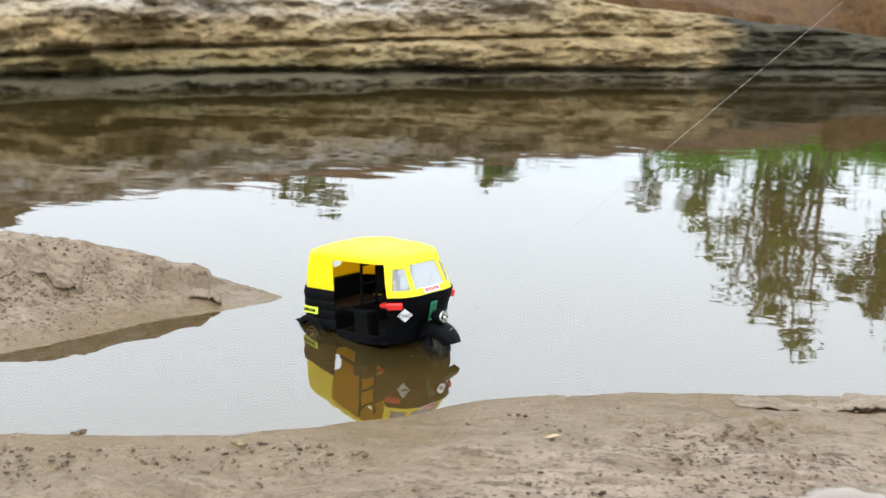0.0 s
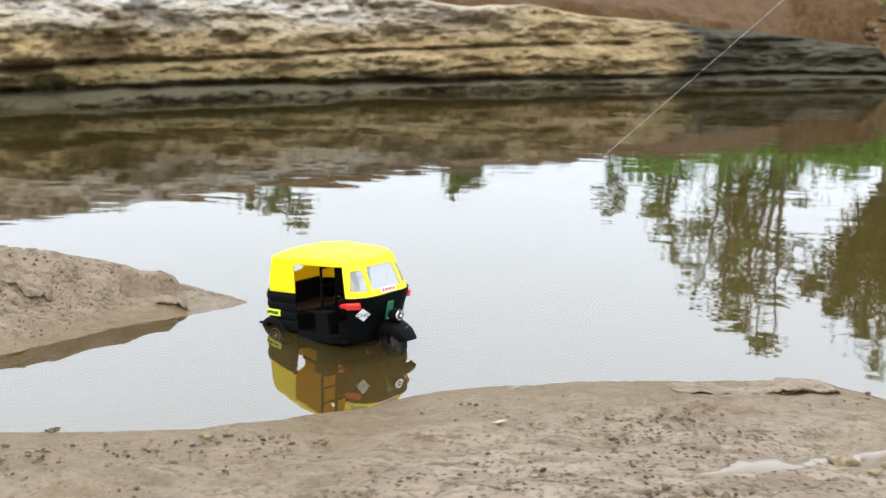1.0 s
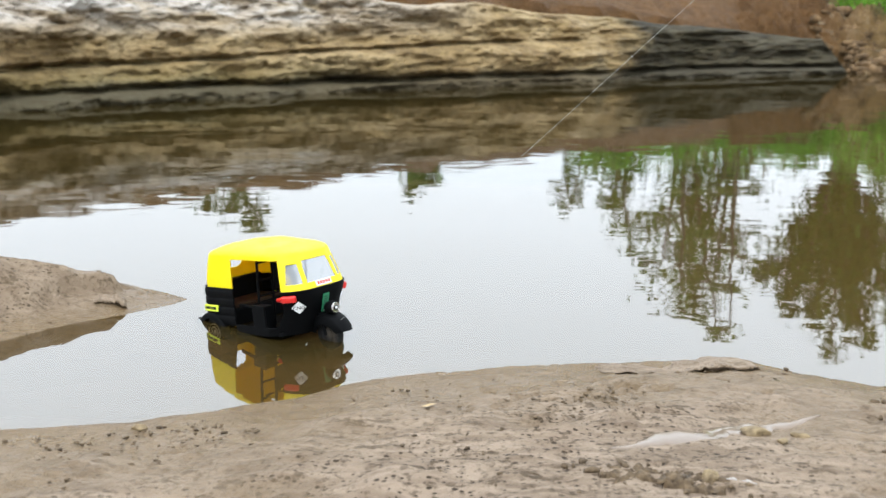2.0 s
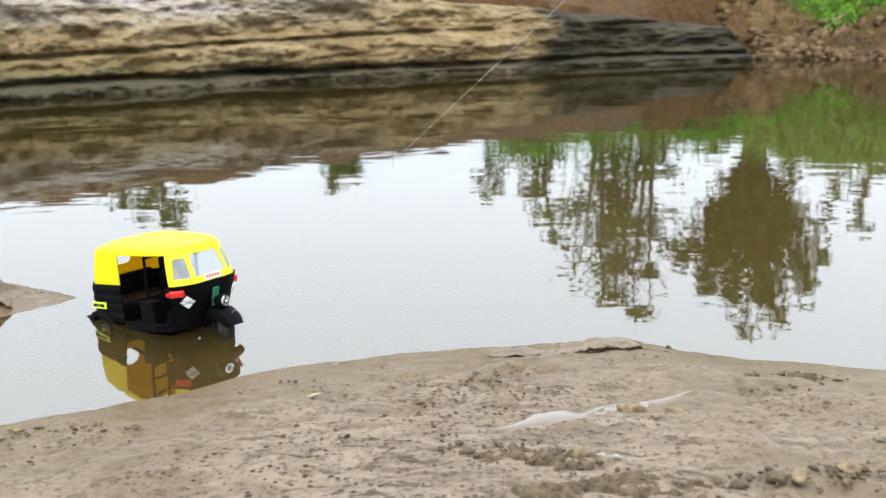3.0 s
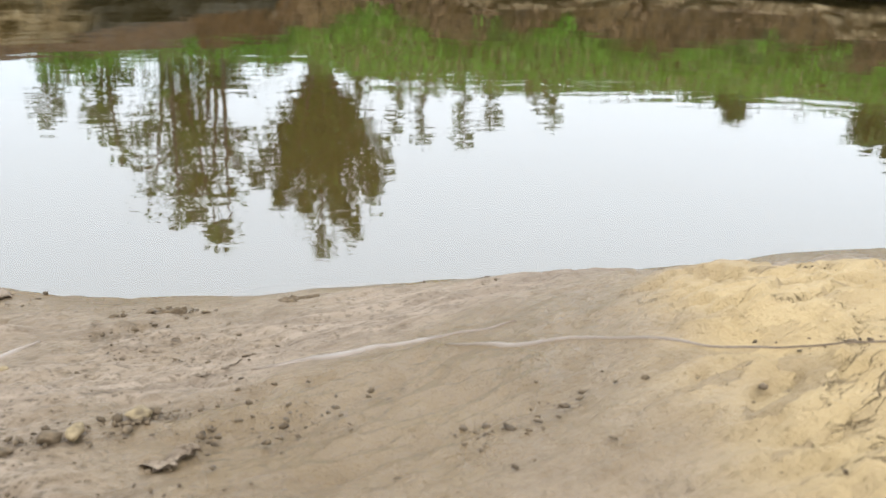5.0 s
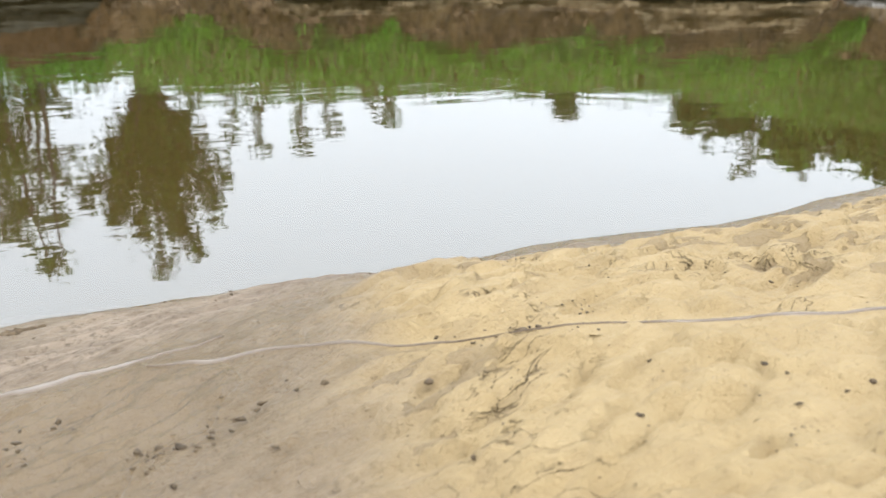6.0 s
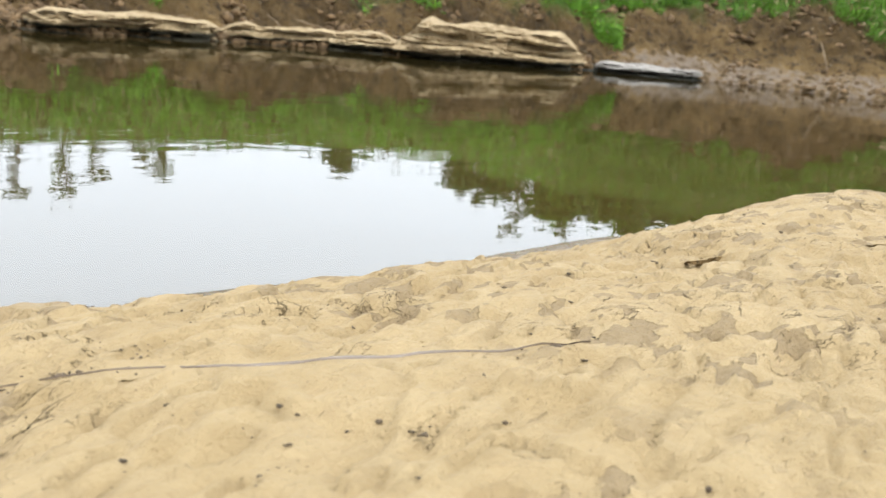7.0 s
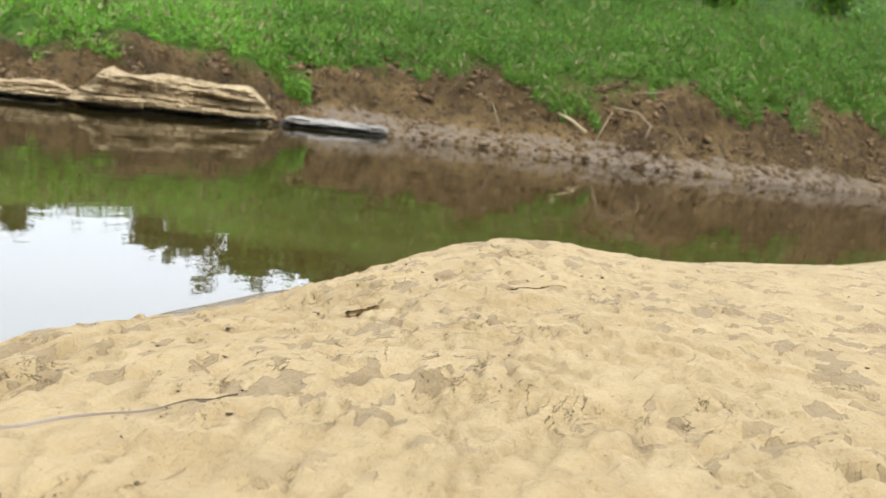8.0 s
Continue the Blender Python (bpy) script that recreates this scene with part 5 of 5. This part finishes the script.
def build_crusts():
    mud = "raised crust of wet mud with a torn dark edge"
    crust(0.325, 0.842, 0.462, 0.868, 0.060, 0.0070, 0.0, 501, mud, -0.04)
    crust(-0.250, 0.962, -0.150, 1.000, 0.040, 0.0085, 0.0, 503, mud, 0.14)
    crust(-0.370, 0.935, -0.275, 0.960, 0.040, 0.006, 0.0, 505, mud, -0.08)
    crust(0.518, 0.508, 0.542, 0.522, 0.014, 0.005, 0.0, 507, mud)
    crust(0.560, 0.640, 0.610, 0.660, 0.020, 0.003, 0.0, 509, mud)
    dry = "thin flake of dry sand crust lifted at its edge"
    for k, (x, y, wide, turn, h) in enumerate(((1.153, 0.285, 0.03, 20, 0.003), (1.21, 0.337, 0.035, -50, 0.003), (1.50, 0.328, 0.032, 4, 0.003), (1.62, 0.37, 0.06, -8, 0.004), (1.72, 0.22, 0.09, -5, 0.003), (1.056, 0.313, 0.04, 8, 0.002), (0.90, 0.36, 0.04, 20, 0.002), (1.264, 0.202, 0.03, 10, 0.002), (1.35, 0.45, 0.05, 6, 0.003))):
        a0 = radians(turn - 30)
        crust(x - wide / 2 * math.cos(a0), y - wide / 2 * math.sin(a0), x + wide / 2 * math.cos(a0), y + wide / 2 * math.sin(a0), 0.5 * wide, h, 1.0, 521 + k, dry)


def build_stones():
    pebble("pebble", 0.417, 0.706, 0.0150, 0.5, PEBBLE_TAN, 1, "rounded tan pebble lying in a shallow puddle", sink=0.2, turn=10, stretch=1.5)
    pebble("pebble", 0.447, 0.702, 0.0085, 0.5, PEBBLE_TAN, 2, "small tan pebble at a puddle's edge", sink=0.3, turn=-20)
    pebble("pebble", 0.430, 0.686, 0.0065, 0.5, PEBBLE_TAN, 3, "small tan pebble at a puddle's edge", sink=0.3, turn=40)
    pebble("stone", 0.470, 0.561, 0.0160, 0.75, CLOD, 4, "dark lump of mud beside a pale stone", "clod", 0.25, 15, 1.2, 0.35)
    pebble("stone", 0.483, 0.563, 0.0105, 0.8, PEBBLE_TAN, 5, "pale tan stone caked with mud", sink=0.2, turn=60)
    pebble("stone", 0.519, 0.578, 0.0120, 0.7, PEBBLE_TAN, 6, "angular tan stone lying on wet mud", sink=0.25, turn=25, rough=0.4)
    pebble("pebble", 0.445, 0.555, 0.0100, 0.85, CLOD, 7, "small dark brown stone on wet mud", sink=0.25)
    pebble("pebble", 0.377, 0.598, 0.0125, 0.3, PEBBLE_GREY, 8, "flat grey pebble on wet mud", sink=0.3, turn=-8, stretch=1.8)
    pebble("stone", 0.362, 0.600, 0.0110, 0.8, PEBBLE_TAN, 10, "muddy tan stone in a crumbled clod", sink=0.1, turn=30, stretch=1.1, rough=0.5)
    crumbled = "crumbled clod of dark wet mud"
    for x, y, wide, deep, hi, sd in ((0.353, 0.598, 0.015, 0.012, 0.013, 9), (0.316, 0.606, 0.015, 0.011, 0.011, 11), (0.340, 0.536, 0.034, 0.018, 0.013, 12), (0.385, 0.548, 0.032, 0.016, 0.014, 13), (0.415, 0.549, 0.012, 0.009, 0.011, 14)):
        heap(x, y, wide, deep, hi, sd, crumbled, "crumbled clods on the mud")
    edge = "dark clod of mud near the water's edge"
    heap(0.575, 0.788, 0.009, 0.006, 0.009, 17, edge, "clods by the water")
    heap(0.676, 0.785, 0.016, 0.008, 0.008, 18, edge, "clods by the water")
    heap(-0.144, 0.706, 0.006, 0.005, 0.006, 19, edge, "clods by the water")
    heap(1.123, 0.238, 0.012, 0.009, 0.008, 20, "small torn lump of dark crust on dry sand")
    pebble("pebble", -0.027, 0.706, 0.0085, 0.6, PEBBLE_TAN, 17, "small tan pebble at the water's edge", sink=0.15, turn=-5, stretch=1.5)
    pebble("stone", 0.963, 0.232, 0.0045, 0.9, CLOD, 19, "tiny dark stone on dry sand", sink=0.2, stretch=1.1)
    pebble("pebble", 0.943, 0.539, 0.0048, 0.9, CLOD, 20, "small dark stone on dry sand", sink=0.2, stretch=1.1)
    leaf = mesh_from("dead_leaf", [(-0.006, 0, 0), (-0.002, -0.003, 0.001), (0.006, 0, 0.002), (0.001, 0.003, 0.001), (0, 0, 0.0002)], [(0, 1, 4), (1, 2, 4), (2, 3, 4), (3, 0, 4)], DRYWOOD)
    for x, y, turn, label in ((0.892, 0.431, 20, "small dry leaf lying flat on the sand"), (0.184, 0.736, 10, "pale dry leaf on the mud")):
        ob = new("dead_leaf", leaf)
        ob.location = (x, y, ground_z(x, y) + 0.0035)
        ob.rotation_euler = (0, 0, radians(turn))
        tagged(ob, label, "leaf", "dead leaves")


def crumbs(name, places, lo, hi, material, label, category, seed, flat=0.6):
    """Countless small lumps strewn over the ground."""
    rng = np.random.default_rng(seed)
    bm = bmesh.new()
    bmesh.ops.create_icosphere(bm, subdivisions=1, radius=0.5)
    base = np.array([v.co[:] for v in bm.verts])
    tri = np.array([[v.index for v in f.verts] for f in bm.faces])
    bm.free()
    n = len(places)
    size = lo + (hi - lo) * rng.uniform(0, 1, n) ** 3
    sc = np.stack([size * rng.uniform(0.8, 1.7, n), size * rng.uniform(0.7, 1.1, n), size * flat * rng.uniform(0.6, 1.2, n)], 1)
    v = base[None] * (1 + 0.35 * rng.normal(size=(n, len(base), 1))) * sc[:, None]
    t = rng.uniform(0, 6.28, n)
    c, s = np.cos(t)[:, None], np.sin(t)[:, None]
    v = np.stack([v[..., 0] * c - v[..., 1] * s, v[..., 0] * s + v[..., 1] * c, v[..., 2]], -1) + places[:, None]
    f = (tri[None] + (np.arange(n) * len(base))[:, None, None]).reshape(-1, 3)
    tagged(new(name, grid_free(name, v.reshape(-1, 3), f, material)), label, category, kind="stuff")


def strew():
    rng = np.random.default_rng(5)
    x, y = rng.uniform(-0.45, 1.15, 34000), rng.uniform(0.2, 1.12, 34000)
    d, z = shore_gap(x, y), land(x, y)
    thick = smooth(-0.05, 0.3, fbm(x * 7, y * 8, 3, 95)) * smooth(0.62, 0.40, x + 0.12 * fbm(x * 5, y * 5, 3, 107)) + 0.02 + 0.25 * smooth(0.12, 0.3, fbm(x * 9, y * 12, 3, 197))
    keep = (z > 0.002) & (rng.uniform(0, 1, len(x)) < 0.85 * thick)
    # coarser crumbs gathered round the clods
    for k, (cx, cy, wide) in enumerate(((0.353, 0.598, 0.016), (0.316, 0.606, 0.016), (0.342, 0.538, 0.034), (0.385, 0.548, 0.034), (0.470, 0.561, 0.022), (0.519, 0.578, 0.020), (0.575, 0.788, 0.018), (0.555, 0.560, 0.035), (0.600, 0.520, 0.04), (0.700, 0.444, 0.03), (0.42, 0.86, 0.03))):
        near = rng.normal(size=(150 if 1 < k < 4 else 50, 2)) * (wide, wide * 0.4) + (cx, cy)
        crumbs("clod_crumbs", np.stack([near[:, 0], near[:, 1], land(near[:, 0], near[:, 1]) + 0.001], 1), 0.0012, 0.0062, CLOD, "dark crumbs broken from a clod of mud", "mud", 60 + k, 0.7)
    crumbs("mud_crumbs", np.stack([x, y, z + 0.0005], 1)[keep], 0.001, 0.0042, CLOD, "small dark crumbs of mud strewn over the shore", "mud", 6)
    x, y = rng.uniform(0.6, 2.3, 700), rng.uniform(-0.3, 0.75, 700)
    z = land(x, y)
    keep = (z > 0.05) & (fbm(x * 4, y * 4, 3, 87) > -0.02)
    crumbs("sand_litter", np.stack([x, y, z + 0.001], 1)[keep], 0.001, 0.0055, CLOD, "specks of bark and grit scattered on the sand", "litter", 7, 0.5)
    # rubble and clods of the far bank
    a0 = rng.uniform(16, 98, 14000)
    g = rng.uniform(0.02, 1.7, 14000) * np.interp(a0, (16, 25, 50, 60, 98), (0.8, 0.6, 0.6, 1.1, 1.2))
    rad = np.interp(a0, FAR_A, FAR_R) + g
    x, y = CENTRE[0] + rad * np.sin(np.radians(a0)), CENTRE[1] + rad * np.cos(np.radians(a0))
    keep = (fbm(x * 2.5, y * 2.5, 3, 89) > -0.15) & ((land(x, y) > 0.16) | (a0 < 58) | (rng.uniform(0, 1, 14000) < 0.4))
    p = np.stack([x, y, land(x, y)], 1)[keep]
    half = len(p) * 2 // 3
    crumbs("bank_clods", p[:half], 0.015, 0.10, EARTH, "rough clods of brown earth on the eroded bank", "earth", 8, 0.8)
    crumbs("bank_rubble", p[half:half + 1100], 0.012, 0.06, PEBBLE_TAN, "pale stones and chips among the earth of the bank", "rubble", 9, 0.6)


def stick(name, pts, r, material, label, group="dry sticks on the bank"):
    verts, faces = [], []
    pts = [np.array(p, float) for p in pts]
    tube(verts, faces, pts, np.linspace(r, r * 0.45, len(pts)), 7)
    faces.append(tuple(range(6, -1, -1)))
    tagged(new(name, mesh_from(name, verts, faces, material, True)), label, "stick", group)


def bank_place(ang, g, up=0.0):
    rad = float(np.interp(ang, FAR_A, FAR_R)) + g
    x, y = CENTRE[0] + rad * math.sin(radians(ang)), CENTRE[1] + rad * math.cos(radians(ang))
    return (x, y, ground_z(x, y) + up)


def build_sticks():
    stick("broken_branch", [bank_place(75.6, 0.72, 0.02), bank_place(74.7, 0.75, 0.09), bank_place(73.9, 0.78, 0.16)], 0.026, DRYWOOD, "short split branch of pale orange wood on the bank")
    stick("twig", [bank_place(79.0, 0.6, 0.0), bank_place(79.2, 0.62, 0.14), bank_place(78.4, 0.7, 0.24), bank_place(76.8, 0.85, 0.3)], 0.014, TWIG, "bent dry twig hanging over the bank")
    stick("twig", [bank_place(76.2, 0.7, 0.0), bank_place(76.9, 0.9, 0.2)], 0.012, TWIG, "straight dry twig leaning on the bank")
    stick("twig", [bank_place(78.0, 1.0, 0.3), bank_place(79.8, 1.05, 0.30)], 0.010, TWIG, "thin dry twig lying across the bank")
    stick("twig", [bank_place(70.6, 0.6, 0.0), bank_place(70.0, 0.8, 0.16)], 0.008, TWIG, "thin dry root in the bank")
    for a0, d in ((40.5, 0.5), (42.5, 0.8), (43.2, 0.6), (36.0, 0.7)):
        stick("root", [bank_place(a0, 0.32, 0.01), bank_place(a0 - 0.5, 0.40, 0.05), bank_place(a0 - d - 0.6, 0.46, 0.06)], 0.007, TWIG, "dry root hanging out of the eroded bank", "roots in the bank")


def film_of_water(name, pts, widths, label):
    """A thin runnel or puddle that lies on the ground."""
    pts = np.array(pts, float)
    n = 90
    t = np.linspace(0, len(pts) - 1, n)
    k = np.arange(len(pts))
    x, y, w = np.interp(t, k, pts[:, 0]), np.interp(t, k, pts[:, 1]), np.interp(t, k, widths)
    x, y = x + 0.006 * fbm(t * 2, t * 0, 3, 301), y + 0.006 * fbm(t * 2, t * 0 + 5, 3, 303)
    dx, dy = np.gradient(x), np.gradient(y)
    ln = np.hypot(dx, dy)
    u = np.linspace(-1, 1, 7)[:, None]
    w = w * (1 + 0.8 * fbm(t * 3, t * 0, 3, 305))
    px, py = x + u * w * -dy / ln, y + u * w * dx / ln
    z = land(x, y)[None, :] + 0.0012 - 0.003 * np.abs(u) ** 3
    tagged(new(name, grid_mesh(name, np.stack([px, py, z], -1), PUDDLE)), label, "water", kind="structure")


EARTH = stone_material("bank_earth", (0.05, 0.03, 0.014), (0.17, 0.105, 0.05), 14, 0.95)
build_crusts()
build_stones()
strew()
build_sticks()
film_of_water("puddle", PUDDLE_LINE, [0.0, 0.012, 0.017, 0.014, 0.0], "shallow puddle of muddy water on the shore")
film_of_water("runnel", RUNNEL_LINE, [0.0, 0.0032, 0.002, 0.0008, 0.0, 0.0004, 0.0020, 0.0026, 0.0012, 0.0, 0.0], "thin runnel of water down the sand")
film_of_water("puddle", SHEET_LINE, [0.0, 0.005, 0.008, 0.004, 0.0], "film of water in a shallow wheel rut")
